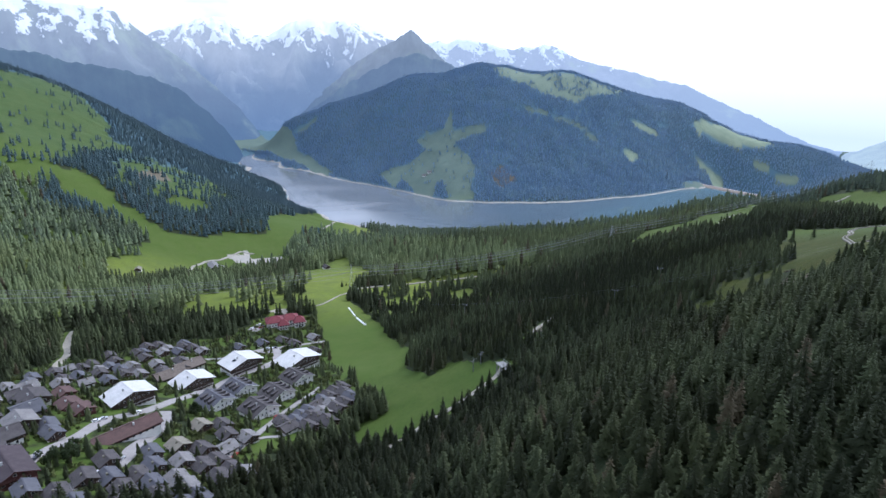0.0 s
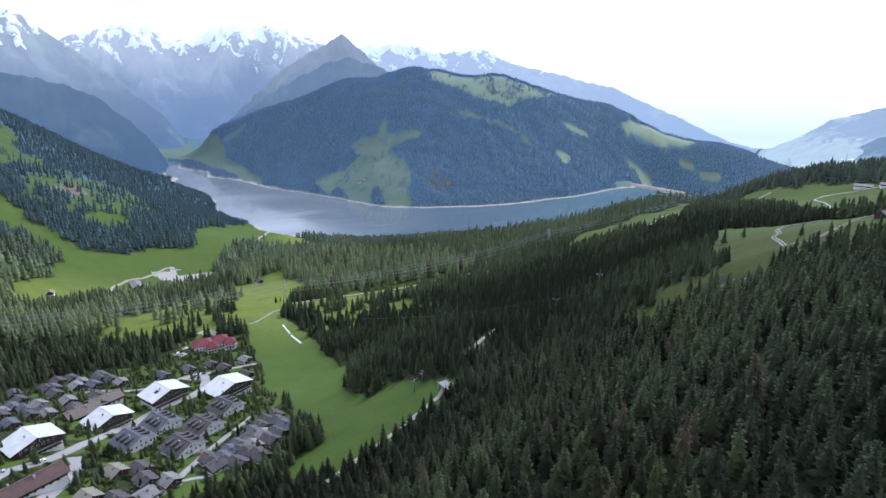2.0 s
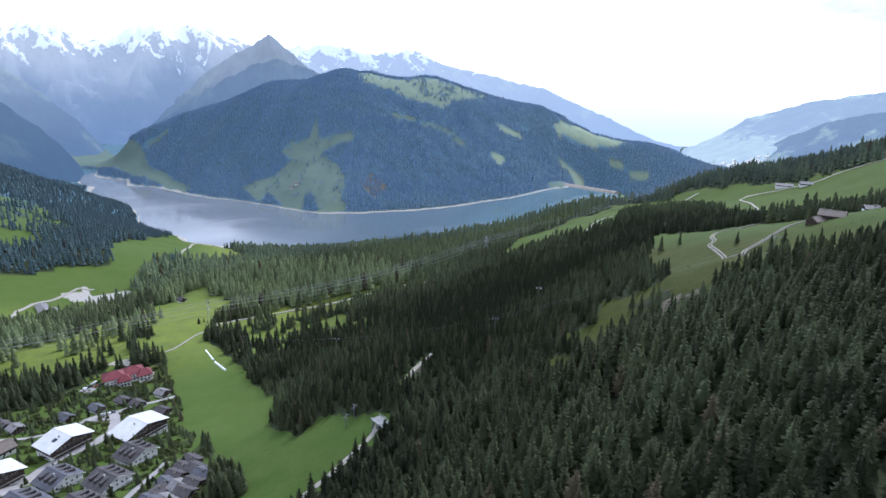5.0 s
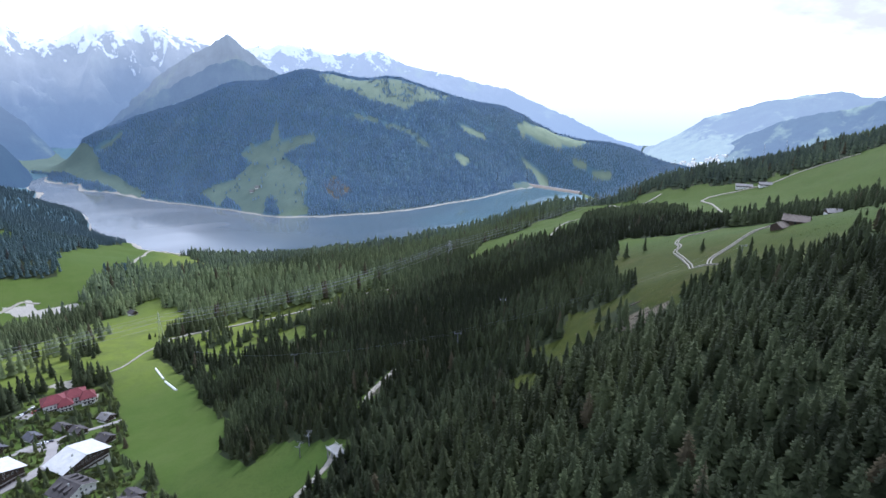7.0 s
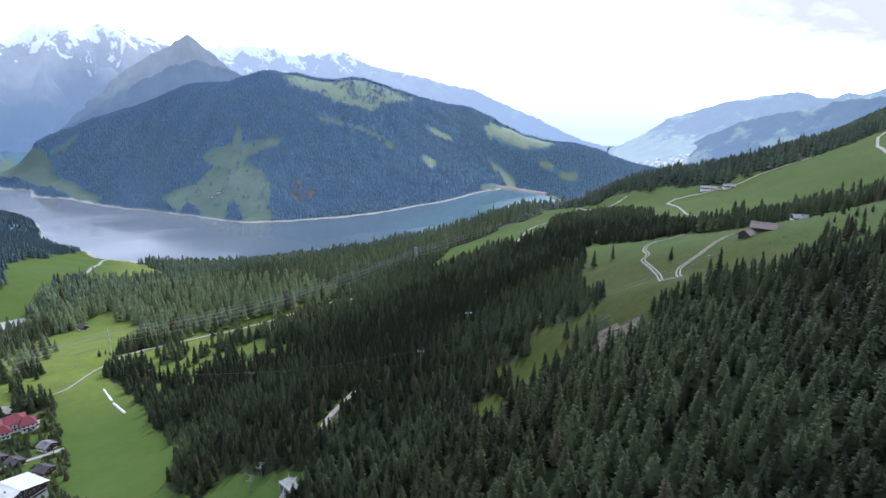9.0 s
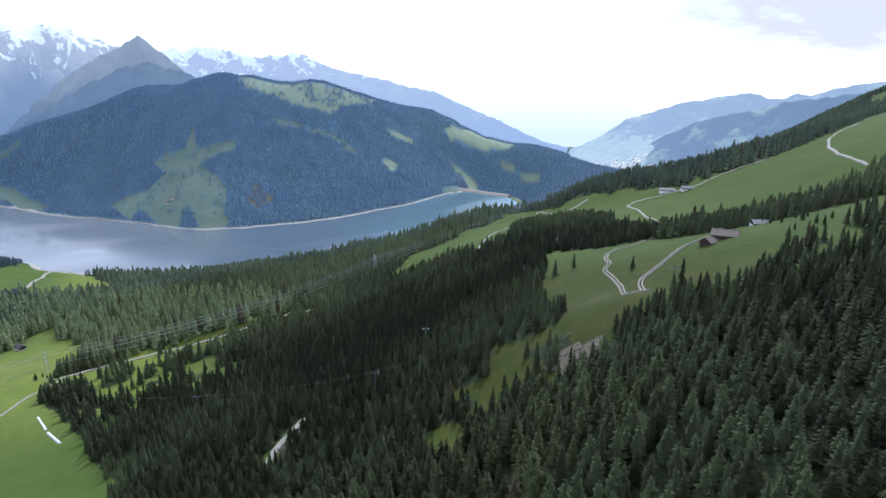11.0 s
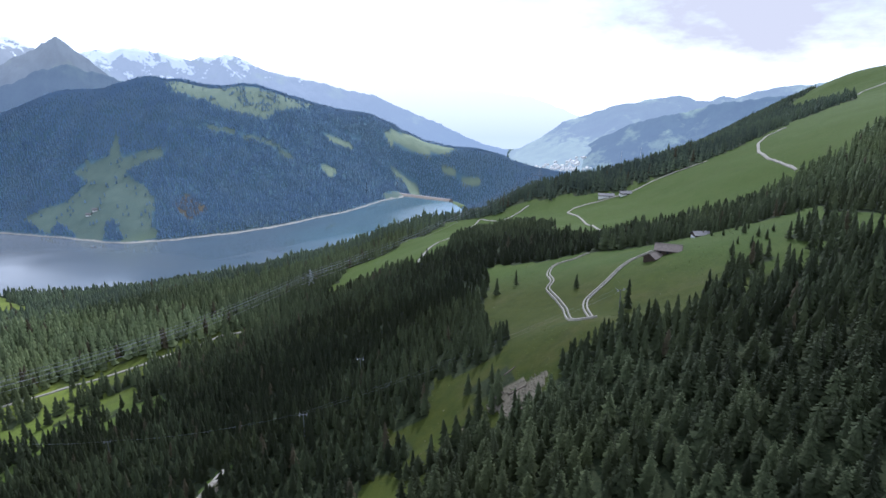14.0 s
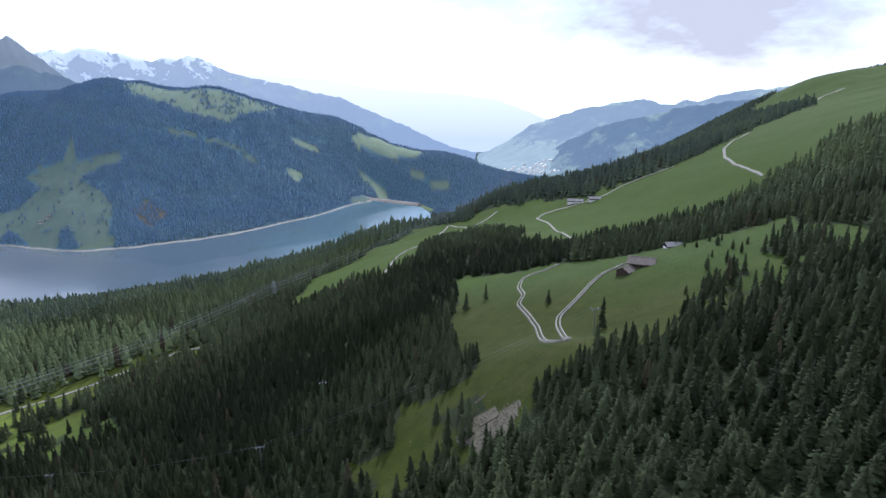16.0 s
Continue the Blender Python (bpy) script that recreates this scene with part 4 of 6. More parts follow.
def scatter(cell, r0, r1, az0, az1, seed):
    """Jittered places between two distances and azimuths, on wooded ground above the water."""
    rng = np.random.default_rng(seed)
    n = int(r1 / cell) + 1
    i, j = np.meshgrid(np.arange(-n, n + 1), np.arange(-n, n + 1))
    x = CENTRE[0] + (i.ravel() + rng.uniform(-0.42, 0.42, i.size)) * cell
    y = CENTRE[1] + (j.ravel() + rng.uniform(-0.42, 0.42, i.size)) * cell
    dx, dy = x - CENTRE[0], y - CENTRE[1]
    r, a = np.hypot(dx, dy), np.degrees(np.arctan2(dx, dy))
    ok = (r >= r0) & (r < r1) & (a > az0) & (a < az1)
    x, y = x[ok], y[ok]
    gaps = np.any([inside(p, x, y) for p in SUNLIT_STANDS], axis=0) * np.where(x < -110, 0.42, 0.22)
    ok = rng.uniform(0, 1, len(x)) < wooded(x, y) * (0.93 - gaps) * np.where(np.hypot(x, y) > 900, 0.9, 1.0)
    x, y = x[ok], y[ok]
    ok = (height(x, y) > 3.5) | (~inside(lake_edge, x, y) & (x > 700))
    x, y = x[ok], y[ok]
    return x, y, rng


def heights_for(x, y, rng, lo, hi):
    """Tree heights, with taller and lower stands; one band is lowered to fit the camera's view of the meadow behind."""
    stand = 0.5 + 0.35 * fbm(x / 45, y / 45, 51, 3)
    grown = 1 + 0.3 * np.any([inside(p, x, y) for p in SUNLIT_STANDS], axis=0)
    return (lo + (hi - lo) * np.clip(0.4 * stand + 0.6 * rng.beta(1.3, 1.5, len(x)), 0, 1)) * grown * np.where(rng.uniform(0, 1, len(x)) < 0.1, 1.28, 1.0) * np.where((x > 330) & (x < 820) & (y > 420) & (y < 780), 0.68, 1.0)


FORESTS = [  # cell, from, to, azimuths, heights, tiers, points, material, label
    (5.3, 14, 260, -60, 110, 7, 17.5, 12, 9, NEEDLES_NEAR, "dense dark green spruce forest on the steep slope"),
    (5.0, 260, 520, -48, 100, 6, 16, 7, 8, NEEDLES_NEAR, "dark green spruce forest between the meadows"),
    (6.4, 520, 950, -46, 95, 8.5, 22, 5, 6, NEEDLES_NEAR, "spruce forest stretching down towards the lake"),
    (8.0, 950, 1560, -46, 92, 9, 25, 3, 5, NEEDLES_MID, "spruce forest on the lower slopes by the lake"),
    (7.0, 1560, 3050, -44, 60, 8, 14, 2, 4, NEEDLES_FAR, "distant spruce forest across the lake, blue with painted haze"),
    (7.5, 1560, 2500, -44, 5, 9, 16, 2, 4, NEEDLES_LEFT, "dark spruce forest on the shoulder above the lake, bluish with painted haze"),
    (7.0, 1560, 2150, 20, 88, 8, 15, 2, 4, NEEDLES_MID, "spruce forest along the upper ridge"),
]
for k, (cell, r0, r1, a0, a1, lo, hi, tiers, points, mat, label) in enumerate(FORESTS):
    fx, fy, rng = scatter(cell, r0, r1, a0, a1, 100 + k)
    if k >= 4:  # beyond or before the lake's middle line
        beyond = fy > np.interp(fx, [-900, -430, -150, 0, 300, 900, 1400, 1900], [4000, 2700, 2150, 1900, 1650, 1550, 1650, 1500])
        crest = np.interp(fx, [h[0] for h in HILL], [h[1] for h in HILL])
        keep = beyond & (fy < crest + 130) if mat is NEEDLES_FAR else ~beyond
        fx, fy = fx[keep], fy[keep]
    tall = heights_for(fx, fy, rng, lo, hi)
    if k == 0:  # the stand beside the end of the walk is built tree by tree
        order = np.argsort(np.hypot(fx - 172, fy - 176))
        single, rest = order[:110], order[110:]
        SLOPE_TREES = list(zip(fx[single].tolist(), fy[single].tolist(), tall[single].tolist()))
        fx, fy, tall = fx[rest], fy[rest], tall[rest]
    if k == 3:  # the trees above the lake's head, haze painted into their needles
        sunlit_here = np.any([inside(p, fx, fy) for p in SUNLIT_STANDS], axis=0)
        on_slope = (fx < -60) & (fy > 1080) & ~sunlit_here
        forest("spruce_forest", "spruces scattered over the slope above the meadow, bluish with painted haze", fx[on_slope], fy[on_slope], tall[on_slope], NEEDLES_LEFT, 3, 5, 4, 61)
        fx, fy, tall = fx[~on_slope], fy[~on_slope], tall[~on_slope]
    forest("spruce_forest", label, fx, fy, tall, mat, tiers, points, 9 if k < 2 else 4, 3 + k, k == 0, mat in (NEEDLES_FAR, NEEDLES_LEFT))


# ---- small helpers for things ----
def part(name, bm, material, parent, label="", smooth=False):
    me = bpy.data.meshes.new(name)
    bm.to_mesh(me)
    bm.free()
    for m in material if isinstance(material, (list, tuple)) else [material]:
        me.materials.append(m)
    if smooth:
        me.polygons.foreach_set("use_smooth", np.full(len(me.polygons), True))
    ob = new(name, me)
    ob.parent = parent
    return tagged(ob, label)


def thing(name, m, label, category, group=""):
    ob = new(name)
    ob.empty_display_size = 0.5
    ob.matrix_basis = m
    return tagged(ob, label, category, group)


def add_box(bm, x0, x1, y0, y1, z0, z1, bevel=0.0):
    made = bmesh.ops.create_cube(bm, size=1, matrix=Matrix.LocRotScale(((x0 + x1) / 2, (y0 + y1) / 2, (z0 + z1) / 2), None, (x1 - x0, y1 - y0, z1 - z0)))
    if bevel:
        edges = list({e for v in made["verts"] for e in v.link_edges})
        bmesh.ops.bevel(bm, geom=edges, offset=bevel, segments=1, affect="EDGES")
    return bm


def box(x0, x1, y0, y1, z0, z1, bevel=0.0):
    return add_box(bmesh.new(), x0, x1, y0, y1, z0, z1, bevel)


def add_tube(bm, a, b, r0, r1=None, sides=6):
    a, b = Vector(a), Vector(b)
    d = b - a
    m = Matrix.Translation((a + b) / 2) @ d.to_track_quat("Z", "Y").to_matrix().to_4x4()
    bmesh.ops.create_cone(bm, cap_ends=True, segments=sides, radius1=r0, radius2=r0 if r1 is None else r1, depth=d.length, matrix=m)
    return bm


def prism(profile, y0, y1):
    """A profile of (x, z) drawn out along y."""
    bm = bmesh.new()
    a = [bm.verts.new((x, y0, z)) for x, z in profile]
    b = [bm.verts.new((x, y1, z)) for x, z in profile]
    n = len(profile)
    bm.faces.new(a)
    bm.faces.new(b[::-1])
    for k in range(n):
        bm.faces.new((a[k], b[k], b[(k + 1) % n], a[(k + 1) % n]))
    bmesh.ops.recalc_face_normals(bm, faces=bm.faces)
    return bm


def at_ground(x, y, turn=0, up=0.0):
    return pose(x, y, ground_at(x, y) + up, 0, 0, turn)


# ---- roads ----
def ribbon(bm, pts, width, offset=0.0, lift=0.35, step=3.0):
    """A strip of road that lies on the ground, with shallow sides."""
    p = np.array(pts, float)
    s = np.r_[0, np.cumsum(np.hypot(*np.diff(p, axis=0).T))]
    # rounded bends
    n = max(8, int(s[-1] / step))
    u = np.linspace(0, s[-1], n)
    x, y = np.interp(u, s, p[:, 0]), np.interp(u, s, p[:, 1])
    for _ in range(3):
        x[1:-1], y[1:-1] = (x[:-2] + 2 * x[1:-1] + x[2:]) / 4, (y[:-2] + 2 * y[1:-1] + y[2:]) / 4
    tx, ty = np.gradient(x), np.gradient(y)
    k = np.hypot(tx, ty)
    nx, ny = -ty / k, tx / k
    rows = []
    wob = 1 + 0.12 * fbm(u / 14, 0 * u + offset, 77, 2)
    for side, dz in ((-0.5 * width - 0.2, -1.0), (-0.5 * width, 0.0), (0.0, 0.06), (0.5 * width, 0.0), (0.5 * width + 0.2, -1.0)):
        o = offset + side * wob
        px, py = x + nx * o, y + ny * o
        pz = height(px, py) + lift + dz
        rows.append([bm.verts.new(c) for c in zip(px, py, pz)])
    for a, b in zip(rows[:-1], rows[1:]):
        for i in range(n - 1):
            bm.faces.new((a[i], a[i + 1], b[i + 1], b[i]))
    bmesh.ops.recalc_face_normals(bm, faces=bm.faces)
    return bm


def road(name, label, pts, width, material, ruts=0.0, lift=0.35):
    bm = bmesh.new()
    if ruts:
        ribbon(bm, pts, width, -ruts, lift)
        ribbon(bm, pts, width, ruts, lift)
    else:
        ribbon(bm, pts, width, 0.0, lift)
    me = bpy.data.meshes.new(name)
    bm.to_mesh(me)
    bm.free()
    me.materials.append(material)
    return tagged(new(name, me), label, "road", kind="structure")


for name, label, pts, width, surface, ruts in ROADS:
    road(name, label, pts, width, {"gravel": GRAVEL, "asphalt": ASPHALT}[surface], ruts, 0.35 if np.hypot(*pts[0]) < 560 else 0.8)


def apron(name, label, outline, material, lift=0.3):
    """A paved yard draped on the ground."""
    p = np.array(outline, float)
    bm = bmesh.new()
    grid = {}
    x0, y0 = p.min(0)
    x1, y1 = p.max(0)
    step = 2.0
    xs, ys = np.arange(x0, x1 + step, step), np.arange(y0, y1 + step, step)
    X, Y = np.meshgrid(xs, ys, indexing="ij")
    ok = inside(p, X.ravel(), Y.ravel()).reshape(X.shape)
    Z = height(X.ravel(), Y.ravel()).reshape(X.shape) + lift
    for i in range(len(xs)):
        for j in range(len(ys)):
            if ok[i, j]:
                grid[i, j] = bm.verts.new((X[i, j], Y[i, j], Z[i, j]))
    for i, j in grid:
        q = [grid.get(k) for k in ((i, j), (i + 1, j), (i + 1, j + 1), (i, j + 1))]
        if all(q):
            bm.faces.new(q)
    me = bpy.data.meshes.new(name)
    bm.to_mesh(me)
    bm.free()
    me.materials.append(material)
    return tagged(new(name, me), label, "paving", kind="structure")


apron("forecourt", "pale grey asphalt forecourt between the hotels", [(-92, 500), (-78, 513), (-64, 514), (-60, 502), (-74, 487)], ASPHALT)
apron("terrace", "pale paved yard behind the red-roofed hotel", [(-92, 618), (-84, 628), (-68, 626), (-65, 606), (-80, 612)], GRAVEL)
apron("terrace", "pale terrace beside the red-roofed hotel", [(-57, 588), (-49, 594), (-47, 575), (-56, 569)], GRAVEL)
apron("car_park", "grey asphalt car park below the dark trees", [(-106, 568), (-95, 590), (-86, 578), (-94, 560)], ASPHALT)
apron("yard", "light concrete yard beside the road", [(-114, 372), (-112, 408), (-86, 428), (-92, 412), (-104, 384)], GRAVEL)

# ---- dam ----
dam = thing("dam", pose(1262, 1850, 0, 0, 0, 22), "long low embankment dam with pale stony faces", "dam")
part("embankment", prism([(-34, -14), (-10, 3), (-6, 5), (6, 5), (10, 3), (75, -90)], -112, 112), DAM_STONE, dam)
part("crest_road", box(-3.5, 3.5, -112, 112, 5.0, 5.3), ASPHALT, dam, "narrow asphalt road along the crest")

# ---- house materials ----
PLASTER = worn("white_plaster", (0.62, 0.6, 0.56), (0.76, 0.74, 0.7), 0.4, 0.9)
TIMBER = worn("dark_stained_timber", (0.035, 0.024, 0.018), (0.075, 0.05, 0.035), 0.7, 0.8)
TIMBER_RED = worn("reddish_timber", (0.06, 0.024, 0.02), (0.10, 0.04, 0.032), 0.7, 0.8)
ROOF_WHITE = worn("weathered_pale_metal_roof", (0.36, 0.355, 0.345), (0.50, 0.495, 0.48), 0.25, 0.55, 0.0, 3.0, 0.1)
ROOF_GREY = worn("grey_shingle_roof", (0.035, 0.0305, 0.031), (0.074, 0.066, 0.065), 0.35, 0.8, 0, 4)
ROOF_PALE = worn("pale_grey_roof", (0.105, 0.098, 0.096), (0.185, 0.176, 0.17), 0.3, 0.75, 0, 4)
ROOF_BLUE = worn("blue_grey_metal_roof", (0.048, 0.049, 0.058), (0.084, 0.083, 0.094), 0.3, 0.6, 0, 4)
ROOF_BROWN = worn("brown_red_tile_roof", (0.058, 0.036, 0.032), (0.095, 0.056, 0.050), 0.3, 0.85, 0, 4)
ROOF_DARK = worn("dark_plum_tile_roof", (0.034, 0.026, 0.029), (0.060, 0.046, 0.050), 0.3, 0.85, 0, 4)
ROOF_RED = worn("crimson_metal_roof", (0.095, 0.014, 0.018), (0.15, 0.028, 0.033), 0.3, 0.6, 0, 4)
ROOF_TAN = worn("tan_weathered_roof", (0.13, 0.12, 0.095), (0.2, 0.18, 0.14), 0.3, 0.8, 0, 4)
ROOF_WEATHERED = worn("weathered_plank_roof", (0.085, 0.066, 0.052), (0.15, 0.125, 0.105), 0.5, 0.85, 0, 5)
METAL = worn("galvanised_steel", (0.32, 0.33, 0.34), (0.48, 0.49, 0.5), 0.8, 0.45, 0.7)
CONCRETE = worn("grey_concrete", (0.3, 0.3, 0.29), (0.44, 0.44, 0.42), 0.3, 0.9)
WHITE_SHEET = worn("white_plastic_cover", (0.75, 0.76, 0.77), (0.85, 0.85, 0.85), 0.4, 0.5)
PANE = Mat("window_glass", (0.02, 0.024, 0.03), 0.12, 0, 0.6).m
TOWER_STEEL = worn("dull_grey_steel", (0.11, 0.115, 0.12), (0.17, 0.175, 0.18), 0.8, 0.6, 0.3)
CABLE = Mat("dark_cable", (0.24, 0.245, 0.25), 0.45, 0.6).m


def house(m, w, l, eave, rise, roof_mat, lower_mat, upper_mat, label, over=1.1, floors=2, balconies=1, chimneys=1, dormers=0, skylights=0, group="houses of the village", category="house", name="chalet", plank=True):
    """A gabled house: x across the gable, y along the ridge, its front gable towards -y."""
    h = thing(name, m, label, category, group)
    low = min(3.0, eave * 0.5) if floors > 1 else eave * 0.42
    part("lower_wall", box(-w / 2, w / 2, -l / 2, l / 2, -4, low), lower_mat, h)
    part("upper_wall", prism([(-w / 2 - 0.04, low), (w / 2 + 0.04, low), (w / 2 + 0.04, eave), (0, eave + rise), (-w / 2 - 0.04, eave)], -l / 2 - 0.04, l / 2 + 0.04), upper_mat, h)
    slope = rise / (w / 2)
    o, t = over, 0.32
    ends = (-l / 2 - o * 1.2, l / 2 + o)
    drop = slope * o
    prof_l = [(-w / 2 - o, eave - drop + 0.05), (0, eave + rise + 0.05), (0, eave + rise + 0.05 + t), (-w / 2 - o, eave - drop + 0.05 + t)]
    bm = prism(prof_l, *ends)
    bm2 = prism([(-x, z) for x, z in prof_l], *ends)
    me = bpy.data.meshes.new("tmp")
    bm2.to_mesh(me)
    bm2.free()
    bm.from_mesh(me)
    bpy.data.meshes.remove(me)
    bmesh.ops.remove_doubles(bm, verts=bm.verts, dist=0.001)
    roof = part("roof", bm, roof_mat, h)
    part("ridge_cap", box(-0.3, 0.3, ends[0], ends[1], eave + rise + t - 0.02, eave + rise + t + 0.12), roof_mat, roof)
    for sx in (-1, 1):
        part("barge_board", prism([(sx * (w / 2 + o), eave - drop - 0.15), (0, eave + rise - 0.15), (0, eave + rise + t), (sx * (w / 2 + o), eave - drop + t)], ends[0] - 0.06, ends[0] - 0.01), upper_mat, roof)
    for k in range(chimneys):
        cx, cy = (w * 0.14 * (1 if k % 2 else -1)), l * (-0.12 + 0.3 * k)
        top = eave + rise + 0.9
        part("chimney", box(cx - 0.4, cx + 0.4, cy - 0.4, cy + 0.4, eave + rise * 0.5, top, 0.05), CONCRETE if w > 10 else ROOF_TAN, roof)
    for k in range(dormers):
        dx, dy = -w * 0.26, l * (-0.28 + 0.56 * k / max(1, dormers - 1))
        zz = eave + rise * (1 - 2 * 0.26)
        part("dormer", prism([(dx - w * 0.14, zz - 0.9), (dx + w * 0.16, zz + rise * 0.4 + 0.3), (dx - w * 0.14, zz + 1.35)], dy - 0.9, dy + 0.9), ROOF_GREY, roof)
        dx = -dx
        part("dormer", prism([(dx + w * 0.14, zz - 0.9), (dx - w * 0.16, zz + rise * 0.4 + 0.3), (dx + w * 0.14, zz + 1.35)], dy - 0.9, dy + 0.9), ROOF_GREY, roof)
    for k in range(skylights):
        sx, sy = -w * 0.24 + 1.6 * k, -l * 0.1
        zz = eave + rise * (1 - abs(sx) / (w / 2)) + t + 0.03
        part("skylight", prism([(sx - 1.4, zz - 1.4 * slope), (sx + 1.4, zz + 1.4 * slope), (sx + 1.4, zz + 1.4 * slope + 0.12), (sx - 1.4, zz - 1.4 * slope + 0.12)], sy - 1.6, sy + 1.6), PANE, roof, "dark glass skylight")
    # windows in rows on the front and on both long sides
    storey = (eave - 0.2) / floors
    cols = max(2, int(w / 3.2))
    for f in range(floors + (1 if rise > 2.6 else 0)):
        z0 = 0.9 + f * storey
        span = w * 0.8 if f < floors else w * 0.3
        c = cols if f < floors else max(1, cols // 3)
        for k in range(c):
            x = -span / 2 + span * (k + 0.5) / c
            yf = -l / 2 - (0.04 if z0 < low else 0.08)
            win = part("window", box(x - 0.65, x + 0.65, yf - 0.05, yf + 0.02, z0, z0 + 1.35), PLASTER if z0 > low else TIMBER, h)
            part("pane", box(x - 0.52, x + 0.52, yf - 0.07, yf - 0.051, z0 + 0.12, z0 + 1.23), PANE, win)
    side = max(2, int(l / 4.0))
    for f in range(floors):
        z0 = 0.9 + f * storey
        for k in range(side):
            y = -l * 0.42 + l * 0.84 * (k + 0.5) / side
            for sx in (-1, 1):
                xf = sx * (w / 2 + 0.04)
                part("window", box(min(xf, xf + sx * 0.05), max(xf, xf + sx * 0.05), y - 0.55, y + 0.55, z0, z0 + 1.3), PANE, h)
    for f in range(balconies):
        z0 = (f + 1) * storey - 0.1
        b = part("balcony", box(-w * 0.46, w * 0.46, -l / 2 - 1.35, -l / 2 - 0.1, z0 - 0.18, z0), upper_mat, h)
        rail = bmesh.new()
        for k in range(int(w * 0.92 / 0.9)):
            x = -w * 0.46 + 0.9 * k
            add_box(rail, x, x + 0.62, -l / 2 - 1.38, -l / 2 - 1.3, z0, z0 + 0.95)
        add_box(rail, -w * 0.46, w * 0.46, -l / 2 - 1.42, -l / 2 - 1.26, z0 + 0.95, z0 + 1.05)
        part("railing", rail, upper_mat, b)
    part("door", box(-0.55, 0.55, -l / 2 - 0.14, -l / 2 - 0.03, -0.1, 2.05), TIMBER, h)
    return h


TURN = 40
# four large hotels
for x, y, w, l in ((-47, 456, 30, 17), (-89, 446, 26, 17), (-116, 408, 24, 15), (-136.5, 350, 24, 15)):
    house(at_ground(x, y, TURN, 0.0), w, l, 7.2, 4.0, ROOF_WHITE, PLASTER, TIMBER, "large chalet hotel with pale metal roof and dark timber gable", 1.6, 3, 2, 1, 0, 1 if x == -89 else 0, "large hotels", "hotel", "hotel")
# apartment houses with dormers
for x, y in ((-89, 357), (-81, 391), (-61, 345), (-54, 376), (-44, 410)):
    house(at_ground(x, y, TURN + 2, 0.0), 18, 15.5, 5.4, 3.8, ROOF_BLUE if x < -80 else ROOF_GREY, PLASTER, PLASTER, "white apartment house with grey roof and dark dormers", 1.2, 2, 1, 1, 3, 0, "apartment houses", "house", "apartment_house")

SMALL = [(ROOF_GREY, "small dark chalet with grey shingle roof", 8.4, 9.0), (ROOF_PALE, "small chalet with pale weathered grey roof", 8.8, 8.2), (ROOF_BLUE, "small chalet with blue-grey metal roof", 8.0, 9.4), (ROOF_TAN, "small chalet with tan roof and timber walls", 9, 8.6), (ROOF_BROWN, "red-walled chalet with dark red roof", 11, 10)]
small_made = {}
small_rng = random.Random(5)


def chalet(kind, x, y, turn):
    m = at_ground(x, y, turn, 0.4)
    if kind in small_made:
        return copy_thing(small_made[kind], m)
    roof, label, w, l = SMALL[kind]
    small_made[kind] = house(m, w, l, 3.0, 2.0, roof, PLASTER if kind != 4 else TIMBER_RED, TIMBER if kind != 4 else TIMBER_RED, label, 0.8, 2, 1, 1)
    return small_made[kind]


RIGHT_ROW = [(-37, 325), (-30, 341), (-23, 357), (-15, 373), (-8, 366), (-16, 349), (-24, 327), (-9, 348), (-41, 317), (-34, 333), (-27, 349), (-19, 365), (-11, 381), (-4, 356), (-13, 340), (-22, 336), (-29, 317), (-18, 322)]
LOWER_ROWS = [(-77, 318), (-72, 305), (-61, 303), (-69, 288), (-80, 284), (-85, 267), (-75, 264), (-82, 247), (-65, 252), (-54, 257), (-101, 274), (-95, 259), (-117, 241), (-99, 232), (-84, 228), (-68, 229), (-120, 224), (-132, 226)]
BACK_MORE = [(-181, 495), (-178, 510), (-170, 515), (-150, 520), (-140, 508), (-130, 498), (-186, 450), (-201, 456), (-212, 424), (-211, 440), (-192, 415), (-217, 405), (-196, 400), (-209, 386), (-184, 428), (-176, 444), (-166, 440), (-172, 455), (-146, 443), (-126, 462), (-160, 505), (-149, 512), (-199, 485), (-202, 442), (-176, 495), (-140, 470), (-190, 310), (-158, 300)]
FRONT_MORE = [(-116, 261), (-108, 243), (-98, 247), (-70, 271), (-61, 262), (-76, 240), (-90, 240), (-72, 220), (-96, 218), (-110, 216), (-44, 325), (-28, 330)]
BACK_ROWS = [(-180, 396), (-170, 406), (-168, 427), (-158, 430), (-171, 481), (-161, 496), (-149, 497), (-156, 462), (-142, 432), (-133, 453), (-189, 469), (-188, 437), (-192, 388)]
LEFT_ROWS = [(-163, 264), (-151, 289), (-215, 372), (-206, 340)]
TOP_ROW = [(-83, 518), (-67, 531), (-55, 517), (-36, 496), (-101, 506)]
for row in (RIGHT_ROW, LOWER_ROWS, BACK_ROWS, LEFT_ROWS, TOP_ROW, BACK_MORE, FRONT_MORE):
    for x, y in row:
        kind = small_rng.choice((0, 0, 0, 1, 2, 2) if row is not BACK_ROWS else (0, 0, 1, 1, 2))
        chalet(kind, x, y, TURN + small_rng.uniform(-7, 7) + (90 if small_rng.random() < 0.12 else 0))
for x, y, kind in ((-92, 286, 3), (-88, 315, 3), (-39, 536, 1), (-179, 363, 4), (-165, 338, 4), (-154, 328, 4)):
    chalet(kind, x, y, TURN + 4)
